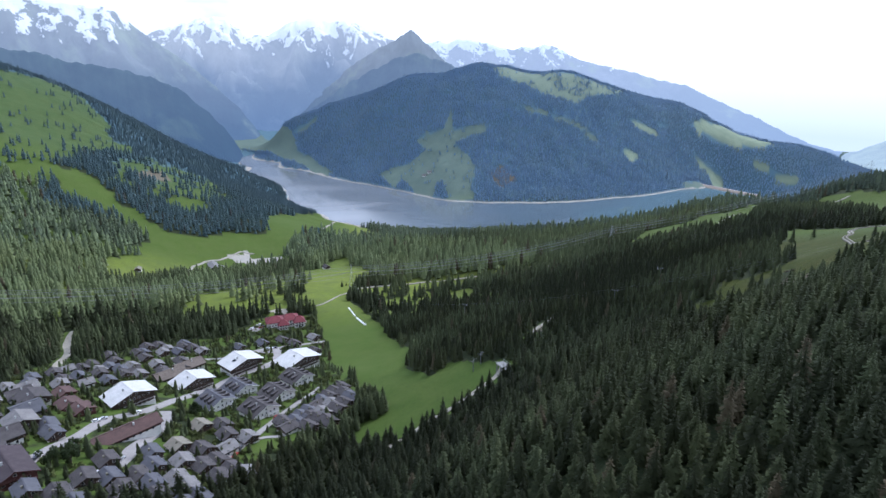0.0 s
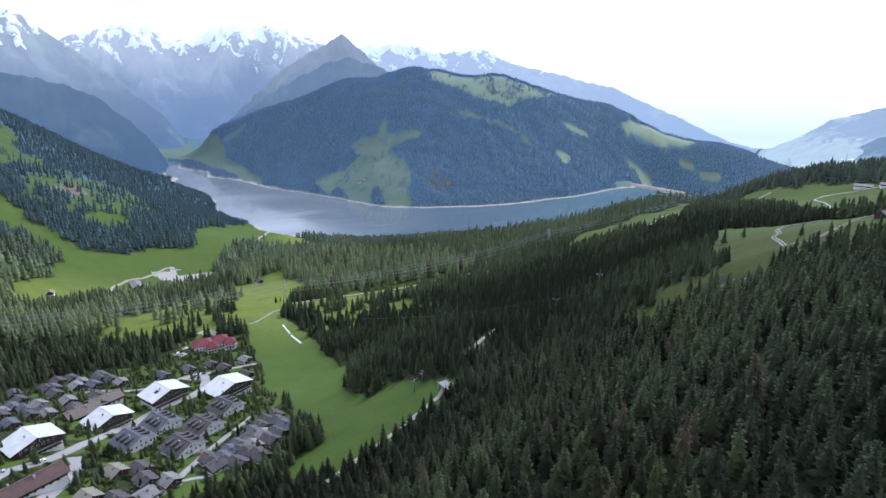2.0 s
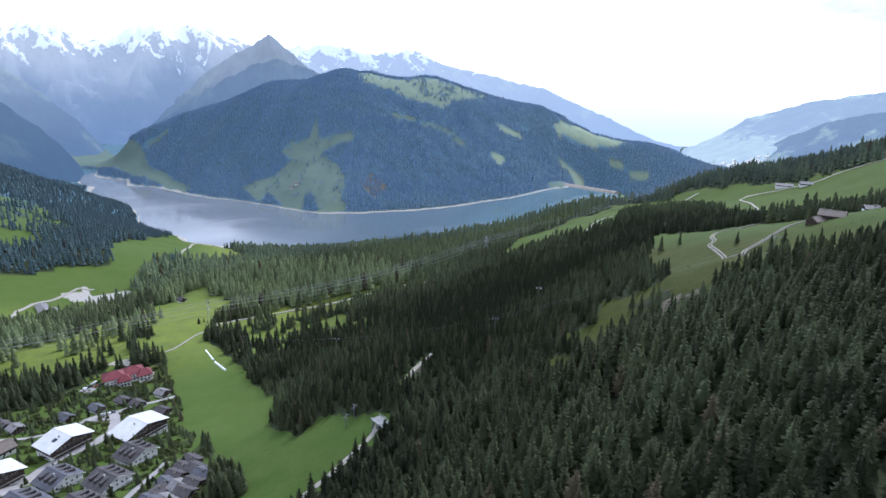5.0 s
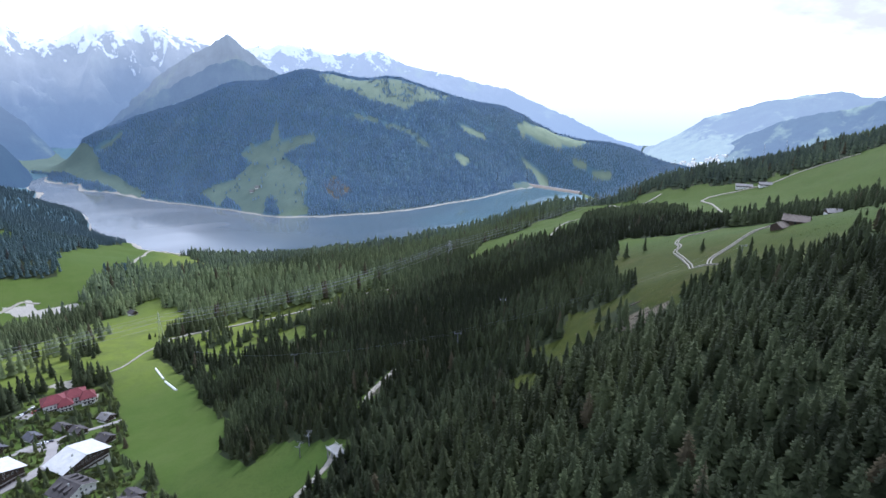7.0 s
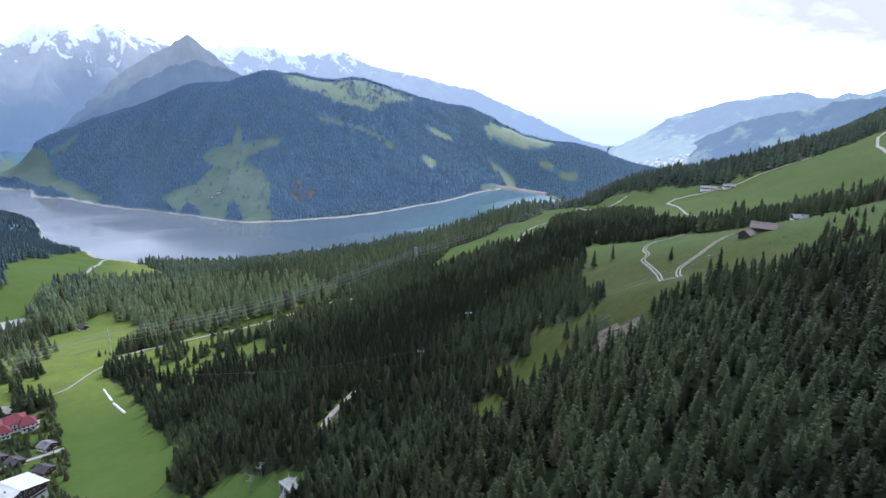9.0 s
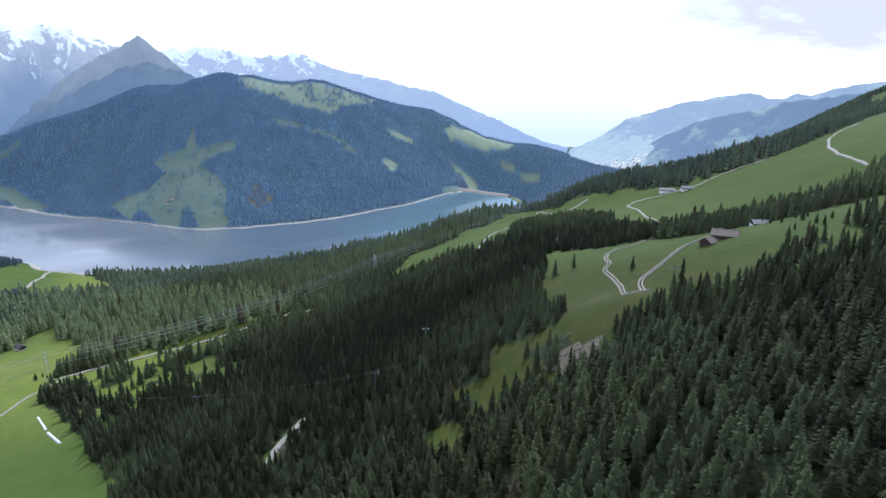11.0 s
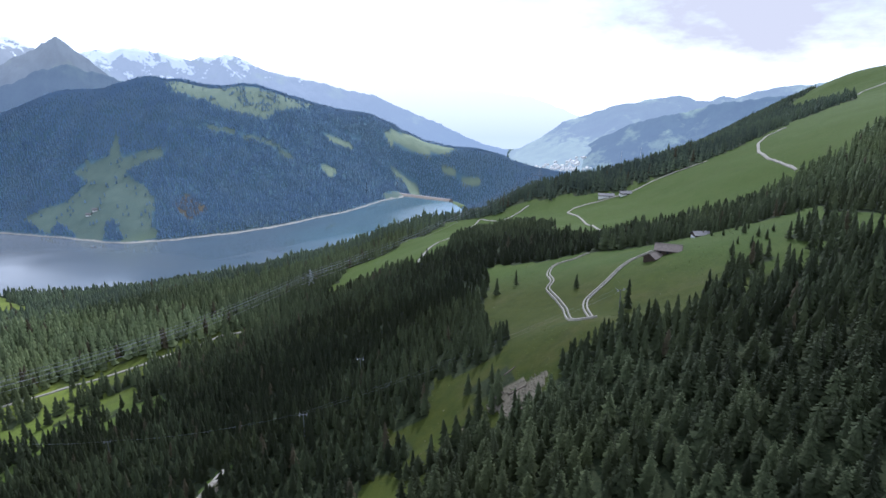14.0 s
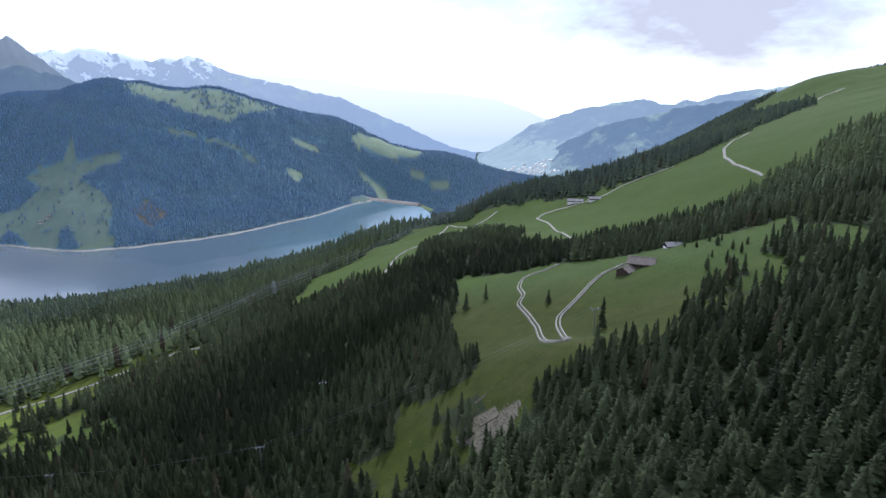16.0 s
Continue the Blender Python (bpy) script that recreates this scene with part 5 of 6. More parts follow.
for x, y, turn in ((-138, 431, TURN + 88), (-131, 456, TURN + 90)):
    house(at_ground(x, y, turn, 0.2), 13, 20, 4.2, 3.0, ROOF_WEATHERED, PLASTER, TIMBER, "long dark chalet with weathered brown roof", 1.1, 2, 1, 1, 0, 0, "houses of the village", "house", "long_chalet")
for x, y, w, l, turn, roof, label in ((-203, 368, 12, 13, TURN + 90, ROOF_PALE, "broad guest house with pale grey roof"), (-187, 345, 15, 14, TURN, ROOF_GREY, "broad guest house with dark grey roof and white walls"), (-198, 353, 12, 12, TURN + 90, ROOF_GREY, "broad guest house with dark grey roof and white walls"),
                                      (-178, 321, 15, 13, TURN + 90, ROOF_BLUE, "broad guest house with blue-grey roof"), (-171, 301, 13, 13, TURN, ROOF_PALE, "broad guest house with pale grey roof"), (-168, 281, 13, 12, TURN + 90, ROOF_GREY, "broad guest house with dark grey roof and white walls")):
    house(at_ground(x, y, turn, 0.3), w, l, 4.8, 2.8, roof, PLASTER, TIMBER if w > 12 else PLASTER, label, 1.0, 2, 1, 1, 0, 0, "guest houses", "house", "guest_house")
house(at_ground(-120, 296, TURN + 92, 0.6), 11, 32, 3.4, 2.8, ROOF_BROWN, PLASTER, TIMBER_RED, "long low building with brown-red tile roof and roof windows", 1.0, 1, 0, 2, 0, 0, "", "building", "long_building")
house(at_ground(-147, 243, TURN, 0.3), 15, 24, 5.6, 3.2, ROOF_DARK, TIMBER_RED, TIMBER_RED, "dark red-brown hotel with rows of balconies", 1.2, 2, 2, 1, 0, 0, "", "hotel", "balcony_hotel")


def red_hotel():
    """Several steep crimson hipped roofs over white walls with balconies."""
    h = thing("red_roofed_hotel", at_ground(-70, 580, 12, 0.5), "white hotel under several crimson hipped roofs", "hotel")
    for x, y, w, l, e in ((-9, 0, 16, 14, 8), (6, 4, 15, 14, 7), (14, -3, 10, 11, 6), (-2, -7, 9, 8, 6)):
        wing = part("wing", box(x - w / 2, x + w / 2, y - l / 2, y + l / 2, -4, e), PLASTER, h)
        bm = bmesh.new()
        o = 1.2
        base = [bm.verts.new((x + sx * (w / 2 + o), y + sy * (l / 2 + o), e - 0.3)) for sx, sy in ((-1, -1), (1, -1), (1, 1), (-1, 1))]
        under = [bm.verts.new((v.co.x, v.co.y, e - 0.6)) for v in base]
        r0, r1 = bm.verts.new((x - w * 0.18, y, e + 4.2)), bm.verts.new((x + w * 0.18, y, e + 4.2))
        for f in ((base[0], base[1], r1, r0), (base[1], base[2], r1), (base[2], base[3], r0, r1), (base[3], base[0], r0), under[::-1]):
            bm.faces.new(f)
        for k in range(4):
            bm.faces.new((under[k], under[(k + 1) % 4], base[(k + 1) % 4], base[k]))
        bmesh.ops.recalc_face_normals(bm, faces=bm.faces)
        part("roof", bm, ROOF_RED, h)
        for f in range(2):
            for k in range(int(w / 3)):
                wx = x - w * 0.42 + w * 0.84 * (k + 0.5) / int(w / 3)
                part("window", box(wx - 0.6, wx + 0.6, y - l / 2 - 0.06, y - l / 2 + 0.02, 0.9 + 2.9 * f, 2.4 + 2.9 * f), PANE, wing)
            b = part("balcony", box(x - w * 0.45, x + w * 0.45, y - l / 2 - 1.2, y - l / 2 - 0.1, 2.8 + 2.9 * f, 3.0 + 2.9 * f), TIMBER, wing) if f < 1 else None
    return h


red_hotel()

# ---- farms on the meadows ----
house(at_ground(393, 313, -54 + 84, -0.6), 10, 14, 3.0, 2.6, ROOF_WEATHERED, TIMBER, TIMBER, "dark timber alpine barn with brown roof on the meadow", 0.9, 1, 0, 0, 0, 0, "alpine farm buildings", "barn", "barn")
house(at_ground(382, 315.5, -54 + 150, -0.4), 7.5, 9, 2.2, 2.2, ROOF_WEATHERED, TIMBER, TIMBER, "low timber cowshed beside the barn", 0.8, 1, 0, 0, 0, 0, "alpine farm buildings", "shed", "cowshed")
house(at_ground(456, 330, 55, -0.9), 8, 10, 2.2, 1.7, ROOF_PALE, PLASTER, TIMBER, "small hut with pale metal roof on the slope", 0.8, 1, 0, 1, 0, 0, "alpine farm buildings", "hut", "hut")
house(at_ground(803, 690, -48 + 90, 0.3), 11, 22, 2.4, 2.4, ROOF_PALE, PLASTER, TIMBER, "long low alpine dairy with pale roof by the gravel road", 0.8, 1, 0, 1, 0, 0, "mountain dairy buildings", "farmhouse", "dairy")
house(at_ground(814, 664, -40 + 90, 0.3), 11, 16, 2.8, 2.6, ROOF_PALE, PLASTER, TIMBER, "alpine farmhouse with weathered grey roof", 0.8, 1, 0, 1, 0, 0, "mountain dairy buildings", "farmhouse", "farmhouse")
house(at_ground(856, 716, 40, 0.3), 6, 7, 2.4, 1.6, ROOF_PALE, TIMBER, TIMBER, "tiny shed with pale roof below the skyline", 0.5, 1, 0, 0, 0, 0, "mountain dairy buildings", "shed", "shed")
house(at_ground(-222, 976, 20, 0.3), 14, 34, 4.5, 2.6, ROOF_PALE, PLASTER, TIMBER, "long farm building with pale roof on the valley meadow", 0.8, 1, 0, 0, 0, 0, "valley farm buildings", "farmhouse", "farmhouse")
house(at_ground(-206, 962, 20, 0.3), 10, 22, 4, 2.4, ROOF_PALE, PLASTER, TIMBER, "second pale-roofed farm building on the valley meadow", 0.8, 1, 0, 0, 0, 0, "valley farm buildings", "farmhouse", "farmhouse")
house(at_ground(-300, 870, 10, 0.3), 8, 10, 3.4, 2.4, ROOF_TAN, PLASTER, TIMBER, "small timber hay barn on the valley meadow", 0.8, 1, 0, 0, 0, 0, "valley farm buildings", "barn", "barn")
house(at_ground(-40, 905, 30, 0.3), 8, 10, 3.4, 2.4, ROOF_GREY, PLASTER, TIMBER, "small dark hut at the meadow's upper end", 0.8, 1, 0, 0, 0, 0, "valley farm buildings", "hut", "hut")
for x, y in ((250, 2010), (268, 2018)):
    house(at_ground(x, y, 70, 0.3), 9, 13, 4, 3, ROOF_PALE, PLASTER, TIMBER, "farmhouse with grey roof on the far hillside meadow", 0.9, 1, 0, 0, 0, 0, "far hillside farm", "farmhouse", "farmhouse")


# ---- lift, pylons and cables ----
def lattice_pylon(x, y, tall, turn, label):
    p = thing("power_pylon", at_ground(x, y, turn, -0.5), label, "pylon", "power line pylons")
    legs = ((-1, -1), (1, -1), (1, 1), (-1, 1))
    base, waist, top = 3.2, 1.0, 0.5
    wz = tall * 0.62
    for sx, sy in legs:
        bm = bmesh.new()
        add_tube(bm, (sx * base, sy * base, 0), (sx * waist, sy * waist, wz), 0.11, 0.09, 5)
        add_tube(bm, (sx * waist, sy * waist, wz), (sx * top * 0.3, sy * top * 0.3, tall), 0.09, 0.06, 5)
        part("leg", bm, METAL, p)
    bracing = bmesh.new()
    for k in range(4):
        z0, z1 = wz * k / 4, wz * (k + 1) / 4
        r0, r1 = base + (waist - base) * k / 4, base + (waist - base) * (k + 1) / 4
        for (ax, ay), (bx, by) in zip(legs, legs[1:] + legs[:1]):
            add_tube(bracing, (ax * r0, ay * r0, z0), (bx * r1, by * r1, z1), 0.03, None, 4)
            add_tube(bracing, (bx * r0, by * r0, z0), (ax * r1, ay * r1, z1), 0.03, None, 4)
    part("bracing", bracing, METAL, p)
    for f, half in ((0.64, 6.5), (0.78, 5.0), (0.92, 3.6)):
        bm = bmesh.new()
        add_tube(bm, (-half, 0, tall * f), (half, 0, tall * f), 0.16, None, 4)
        add_tube(bm, (-half, 0, tall * f), (0, 0, tall * f + 1.6), 0.1, None, 4)
        add_tube(bm, (half, 0, tall * f), (0, 0, tall * f + 1.6), 0.1, None, 4)
        arm = part("cross_arm", bm, METAL, p)
        for sx in (-1, 1):
            part("insulator", add_tube(bmesh.new(), (sx * half, 0, tall * f - 1.4), (sx * half, 0, tall * f), 0.14, 0.1, 6), PANE, arm)
    return p


LINE = [(-430, 575, 32), (-2, 722, 34), (356, 765, 24), (868, 895, 34)]
for k, (x, y, tall) in enumerate(LINE):
    x0, y0, _ = LINE[max(0, k - 1)]
    x1, y1, _ = LINE[min(len(LINE) - 1, k + 1)]
    lattice_pylon(x, y, tall, math.degrees(math.atan2(y1 - y0, x1 - x0)) + 90, "grey steel lattice power pylon above the spruces")
for px_, py_, tall_ in ((925, 833, 33), (975, 800, 40), (1010, 785, 38)):
    lattice_pylon(px_, py_, tall_, 40, "grey steel lattice pylon on the wooded skyline")
lattice_pylon(1240, 1990, 36, 20, "steel pylon standing by the dam")
lattice_pylon(1080, 1930, 34, 20, "steel pylon on the far shore")


def cable(a, b, sag, r, parent, name="cable"):
    """One sagging tube."""
    bm = bmesh.new()
    a, b = Vector(a), Vector(b)
    side = Vector((-(b - a).y, (b - a).x, 0)).normalized()
    up = Vector((0, 0, 1))
    rings_made = []
    for i in range(25):
        u = i / 24
        p = a.lerp(b, u) - Vector((0, 0, 4 * sag * u * (1 - u)))
        rings_made.append([bm.verts.new(p + r * (math.cos(q) * side + math.sin(q) * up)) for q in (0, 1.571, 3.142, 4.712)])
    for ra, rb in zip(rings_made[:-1], rings_made[1:]):
        for k in range(4):
            bm.faces.new((ra[k], ra[(k + 1) % 4], rb[(k + 1) % 4], rb[k]))
    return part(name, bm, CABLE, parent)


for (xa, ya, ta), (xb, yb, tb) in zip(LINE[:-1], LINE[1:]):
    span = thing("power_line_span", Matrix(), "bundle of sagging dark power cables over the forest", "power line", "power line spans")
    d = Vector((xb - xa, yb - ya, 0)).normalized()
    side = Vector((-d.y, d.x, 0))
    za, zb = ground_at(xa, ya) - 0.5, ground_at(xb, yb) - 0.5
    for f, half in ((0.64, 6.5), (0.78, 5.0), (0.92, 3.6)):
        for sx in (-1, 1):
            cable(Vector((xa, ya, za + ta * f - 1.4)) + side * half * sx, Vector((xb, yb, zb + tb * f - 1.4)) + side * half * sx, 12, 0.12, span)


def lift_tower(x, y, tall, turn, pale=False):
    t = thing("lift_tower", at_ground(x, y, turn, -0.5), "grey steel chairlift tower with a crossbar of pulleys", "lift tower", "chairlift towers")
    part("mast", add_tube(bmesh.new(), (0, 0, 0), (0, 0, tall), 0.28, 0.18, 8), TOWER_STEEL, t)
    part("crossbar", box(-2.0, 2.0, -0.12, 0.12, tall - 0.2, tall + 0.04, 0.03), TOWER_STEEL, t)
    for sx in (-1, 1):
        sh = bmesh.new()
        for k in range(5):
            bmesh.ops.create_cone(sh, cap_ends=True, segments=10, radius1=0.2, radius2=0.2, depth=0.12, matrix=pose(sx * 1.9, -1.4 + 0.7 * k, tall + 0.3, 0, 90, 0))
        part("pulley_set", sh, CABLE, t)
        part("platform", box(sx * 1.7 - 0.12, sx * 1.7 + 0.12, -1.0, 1.0, tall - 0.55, tall - 0.45), WHITE_SHEET if pale else TOWER_STEEL, t)
    return t


LIFT = [(29, 650, 11), (101, 512, 12), (175, 363, 13), (306, 280, 13)]
for x, y, tall in LIFT:
    lift_tower(x, y, tall, -28)
lift_tower(225, 396, 13, -28, True)
for x, y in ((77, 336), (71, 330)):
    lift_tower(x, y, 8, 60)
rope = thing("lift_rope", Matrix(), "thin steel lift rope strung between the towers", "cable")
for (xa, ya, ta), (xb, yb, tb) in zip(LIFT[:-1], LIFT[1:]):
    for s in (-2.5, 2.5):
        c, sn = math.cos(radians(-28)) * s, math.sin(radians(-28)) * s
        cable((xa + c, ya + sn, ground_at(xa, ya) + ta + 0.1), (xb + c, yb + sn, ground_at(xb, yb) + tb + 0.1), 3, 0.022, rope, "rope")


# ---- covered conveyor lifts on the meadow ----
def conveyor(x0, y0, x1, y1):
    length = math.hypot(x1 - x0, y1 - y0)
    a = math.degrees(math.atan2(y1 - y0, x1 - x0))
    z0, z1 = ground_at(x0, y0), ground_at(x1, y1)
    m = Matrix.Translation((x0, y0, z0)) @ Matrix.Rotation(radians(a), 4, "Z") @ Matrix.Rotation(-math.atan2(z1 - z0, length), 4, "Y")
    c = thing("conveyor_tunnel", m, "long low white cover of a ski conveyor on the meadow", "conveyor lift", "conveyor tunnels")
    arch = [(0.8 * math.cos(radians(k)), 1.05 * math.sin(radians(k))) for k in range(0, 181, 15)]
    cover = prism(arch, 0, length)
    cover.transform(Matrix.Rotation(radians(-90), 4, "Z"))
    part("cover", cover, WHITE_SHEET, c)
    for k in range(int(length / 3) + 1):
        ring = prism([(p * 1.03, q * 1.03) for p, q in arch], k * 3.0 - 0.06, k * 3.0 + 0.06)
        ring.transform(Matrix.Rotation(radians(-90), 4, "Z"))
        part("rib", ring, METAL, c)
    part("skid", box(-0.3, length + 0.3, -1.1, 1.1, -0.8, 0.1), CONCRETE, c)


conveyor(-6, 625, 0.5, 597)
conveyor(2, 591, 10.5, 566)


DARK_CONCRETE = worn("stained_concrete", (0.13, 0.13, 0.125), (0.24, 0.24, 0.23), 0.3, 0.9)
# ---- road gallery at the forest's edge ----
gallery = thing("road_gallery", at_ground(85, 305, -72, -0.8), "grey concrete road gallery with a flat roof and railings", "bridge")
part("deck", box(-9, 9, -1.6, 4, 2.6, 3.1, 0.1), DARK_CONCRETE, gallery)
for k in range(5):
    part("pillar", box(-8 + 4 * k - 0.35, -8 + 4 * k + 0.35, -1.4, -0.9, -3, 2.6, 0.05), DARK_CONCRETE, gallery)
part("back_wall", box(-9, 9, 3.2, 3.9, -3, 2.6), DARK_CONCRETE, gallery)
for y in (-1.5, 3.8):
    r = bmesh.new()
    for k in range(10):
        add_tube(r, (-9 + 2 * k, y, 3.2), (-9 + 2 * k, y, 4.2), 0.06, None, 5)
    add_tube(r, (-9, y, 4.2), (9, y, 4.2), 0.07, None, 5)
    part("railing", r, METAL, gallery)


# ---- cars ----
PAINTS = [worn("car_paint_white", (0.7, 0.7, 0.7), (0.76, 0.76, 0.76), 0.5, 0.3, 0, 3, 0.0), worn("car_paint_dark", (0.03, 0.03, 0.035), (0.05, 0.05, 0.06), 0.5, 0.3, 0, 3, 0.0),
          worn("car_paint_silver", (0.4, 0.41, 0.42), (0.5, 0.5, 0.52), 0.5, 0.3, 0.4, 3, 0.0), worn("car_paint_red", (0.3, 0.03, 0.03), (0.36, 0.05, 0.04), 0.5, 0.3, 0, 3, 0.0)]
TYRE = Mat("tyre_rubber", (0.02, 0.02, 0.02), 0.9).m
car_made = {}
CAR_WORDS = ("white", "black", "silver", "red")


def car(kind, x, y, turn):
    m = at_ground(x, y, turn, 0.42)
    if kind in car_made:
        return copy_thing(car_made[kind], m)
    c = thing("car", m, f"{CAR_WORDS[kind]} parked car on the grey paving", "car", "parked cars")
    body = prism([(-2.1, 0.35), (2.1, 0.35), (2.15, 0.75), (1.9, 0.92), (0.9, 1.0), (-1.9, 1.0), (-2.15, 0.85)], -0.88, 0.88)
    part("body", body, PAINTS[kind], c)
    part("cabin", prism([(-1.85, 1.0), (0.95, 1.0), (0.35, 1.42), (-1.45, 1.45)], -0.78, 0.78), PANE, c, "dark tinted window band")
    part("roof", box(-1.4, 0.3, -0.74, 0.74, 1.43, 1.5, 0.02), PAINTS[kind], c)
    for wx in (-1.35, 1.35):
        for wy in (-0.82, 0.82):
            bm = bmesh.new()
            bmesh.ops.create_cone(bm, cap_ends=True, segments=12, radius1=0.33, radius2=0.33, depth=0.22, matrix=pose(wx, wy, 0.33, 90, 0, 0))
            part("wheel", bm, TYRE, c)
    car_made[kind] = c
    return c


for k, (x, y, turn) in enumerate(((-100, 571, 60), (-98, 574, 60), (-96, 578, 60), (-94, 581, 62), (-92, 573, 60), (-90, 576, 60), (-139, 318, 30), (-141, 314, 30), (-113, 258, 80), (-112, 267, 75), (-116, 249, 70), (-64, 283, 70),
                                  (-63, 292, 72), (-77, 505, 10), (-74, 507, 12), (-71, 508, 8), (-96, 436, 42), (-126, 331, 50), (-50, 338, 65), (-146, 262, 75), (-148, 268, 80))):
    car((0, 1, 2, 0, 3, 1, 2)[k % 7], x, y, turn)


# ---- single trees ----
def crown_mesh(seed, tiers=14, boughs=9):
    v, f, tip = bough_template(tiers, boughs, seed)
    me = bpy.data.meshes.new("crown")
    me.from_pydata([tuple(p) for p in v], [], [tuple(int(i) for i in t) for t in f])
    me.materials.append(NEEDLES_NEAR)
    for name, values in (("tint", np.full(len(v), random.Random(seed).uniform(0.05, 0.4))), ("tip", tip)):
        a = me.attributes.new(name, "FLOAT", "POINT")
        a.data.foreach_set("value", np.asarray(values, np.float32))
    set_soft(me, crown_normals(v))
    return me


CROWNS = [crown_mesh(700 + k) for k in range(7)]
trunk_bm = add_tube(bmesh.new(), (0, 0, -0.08), (0, 0, 0.9), 0.016, 0.004, 7)
TRUNK = bpy.data.meshes.new("trunk")
trunk_bm.to_mesh(TRUNK)
trunk_bm.free()
TRUNK.materials.append(BARK)
tree_rng = random.Random(11)


def spruce(x, y, tall, label, group):
    t = thing("spruce_tree", at_ground(x, y, tree_rng.uniform(0, 360), -0.2), label, "tree", group)
    s = tall * tree_rng.uniform(0.9, 1.15)
    crown, trunk = new("crown", tree_rng.choice(CROWNS)), new("trunk", TRUNK)
    crown.parent = trunk.parent = t
    crown.scale = trunk.scale = (s, s, tall)


for x, y, tall in SLOPE_TREES:
    spruce(x, y, tall, "dark green spruce standing in dense steep forest", "spruces on the near slope")
VILLAGE_TREES = [(-131, 310), (-127, 329), (-134, 301), (-112, 322), (-133, 389), (-184, 438), (-135, 257), (-136, 252), (-132, 261), (-126, 245), (-131, 277), (-126, 268), (-114, 268), (-101, 302), (-153, 420), (-178, 375), (-153, 313), (-176, 350), (-104, 321), (-101, 331), (-105, 304), (-121, 269), (-136, 235), (-72, 423), (-69, 424), (-66, 419), (-69, 412), (-77, 418), (-64, 441), (-65, 387), (-36, 397), (-33, 410)]
HOTEL_TREES = [(-33, 433), (-26, 448), (-31, 422), (-103, 520), (-96, 532), (-93, 528), (-88, 556), (-79, 555), (-57, 544), (-43, 591), (-44, 572), (-31, 558), (-50, 545), (-31, 462), (-12, 431), (-35, 356), (-43, 343), (-35, 307), (-24, 330), (-70, 326), (-65, 324), (-71, 332), (-64, 335), (-96, 319), (-100, 327), (-100, 341), (-62, 275), (-39, 372), (-26, 420), (-50, 360), (-57, 407), (-94, 306), (-40, 582), (-38, 548), (-60, 552)]
RIGHT_GROVE = [(-33, 294), (-27, 302), (-21, 303), (-15, 309), (-9, 312), (-4, 320), (-6, 306), (-12, 294), (-18, 286), (-26, 281), (2, 342), (3, 350), (6, 332), (1, 326), (-2, 314), (-16, 299), (-23, 292), (-29, 286), (-9, 300), (7, 340), (-36, 283), (-13, 304), (-20, 296), (4, 358), (-38, 290), (9, 348)]
RIGHT_GROVE += [(x + tree_rng.uniform(-7, 7), y + tree_rng.uniform(-7, 7)) for x, y in RIGHT_GROVE]
for row, lo, hi in ((VILLAGE_TREES, 6, 11), (HOTEL_TREES, 6, 10.5), (RIGHT_GROVE, 10, 15)):
    for x, y in row:
        spruce(x + tree_rng.uniform(-1, 1), y + tree_rng.uniform(-1, 1), tree_rng.uniform(lo, hi), "dark spruce standing among the village houses" if row is not RIGHT_GROVE else "tall dark spruce in the grove beside the meadow", "village spruces" if row is not RIGHT_GROVE else "grove spruces")
GROVE_EDGE = [(1, 326), (4, 318), (9, 318), (14, 322), (15, 328), (5, 330), (10, 329), (1, 316), (-8, 312), (-5, 317), (7, 324), (12, 325), (3, 322), (16, 323)]
for x, y in GROVE_EDGE:
    spruce(x, y, tree_rng.uniform(12, 17), "tall dark spruce in the grove beside the meadow", "grove spruces")


def broadleaf(x, y, tall, seed, label):
    """A spreading leafy tree: forked trunk, limbs and a crown of many small leaf sprays in uneven clumps."""
    rng = np.random.default_rng(seed)
    t = thing("broadleaf_tree", at_ground(x, y, 0, -0.2), label, "tree", "leafy village trees")
    trunk = add_tube(bmesh.new(), (0, 0, -0.3), (0.1, 0.05, tall * 0.45), 0.32, 0.2, 8)
    part("trunk", trunk, BARK, t)
    heads = []
    for k in range(9):
        a, out, up = k * 2.4, tall * rng.uniform(0.12, 0.34), tall * rng.uniform(0.42, 0.86)
        head = Vector((math.cos(a) * out, math.sin(a) * out, up))
        heads.append(head)
        part("limb", add_tube(bmesh.new(), (0.1, 0.05, tall * rng.uniform(0.28, 0.44)), head, 0.13, 0.04, 5), BARK, t)
    heads = np.array([h[:] for h in heads])
    u = rng.normal(size=(len(heads), 150, 3))
    u /= np.linalg.norm(u, axis=-1, keepdims=True)
    mid = heads[:, None] + u * rng.uniform(0.55, 1.0, (len(heads), 150, 1)) * tall * rng.uniform(0.13, 0.2, (len(heads), 1, 1))
    corner = mid[:, :, None] + rng.normal(size=(len(heads), 150, 3, 3)) * 0.32
    crown = mesh_object("crown", corner.reshape(-1, 3), np.arange(corner.size // 3).reshape(-1, 3), [LEAVES_DARK], t)
    set_attr(crown, "tint", np.repeat(rng.uniform(0, 0.5, len(heads)), 450))
    set_soft(crown.data, np.repeat(u[:, :, None], 3, 2).reshape(-1, 3) + (0, 0, 0.3))


LEAVES_DARK = needle_material("dark_tree_leaves", (0.022, 0.036, 0.012), (0.060, 0.085, 0.026), 0.0, 0.3, 0.5)
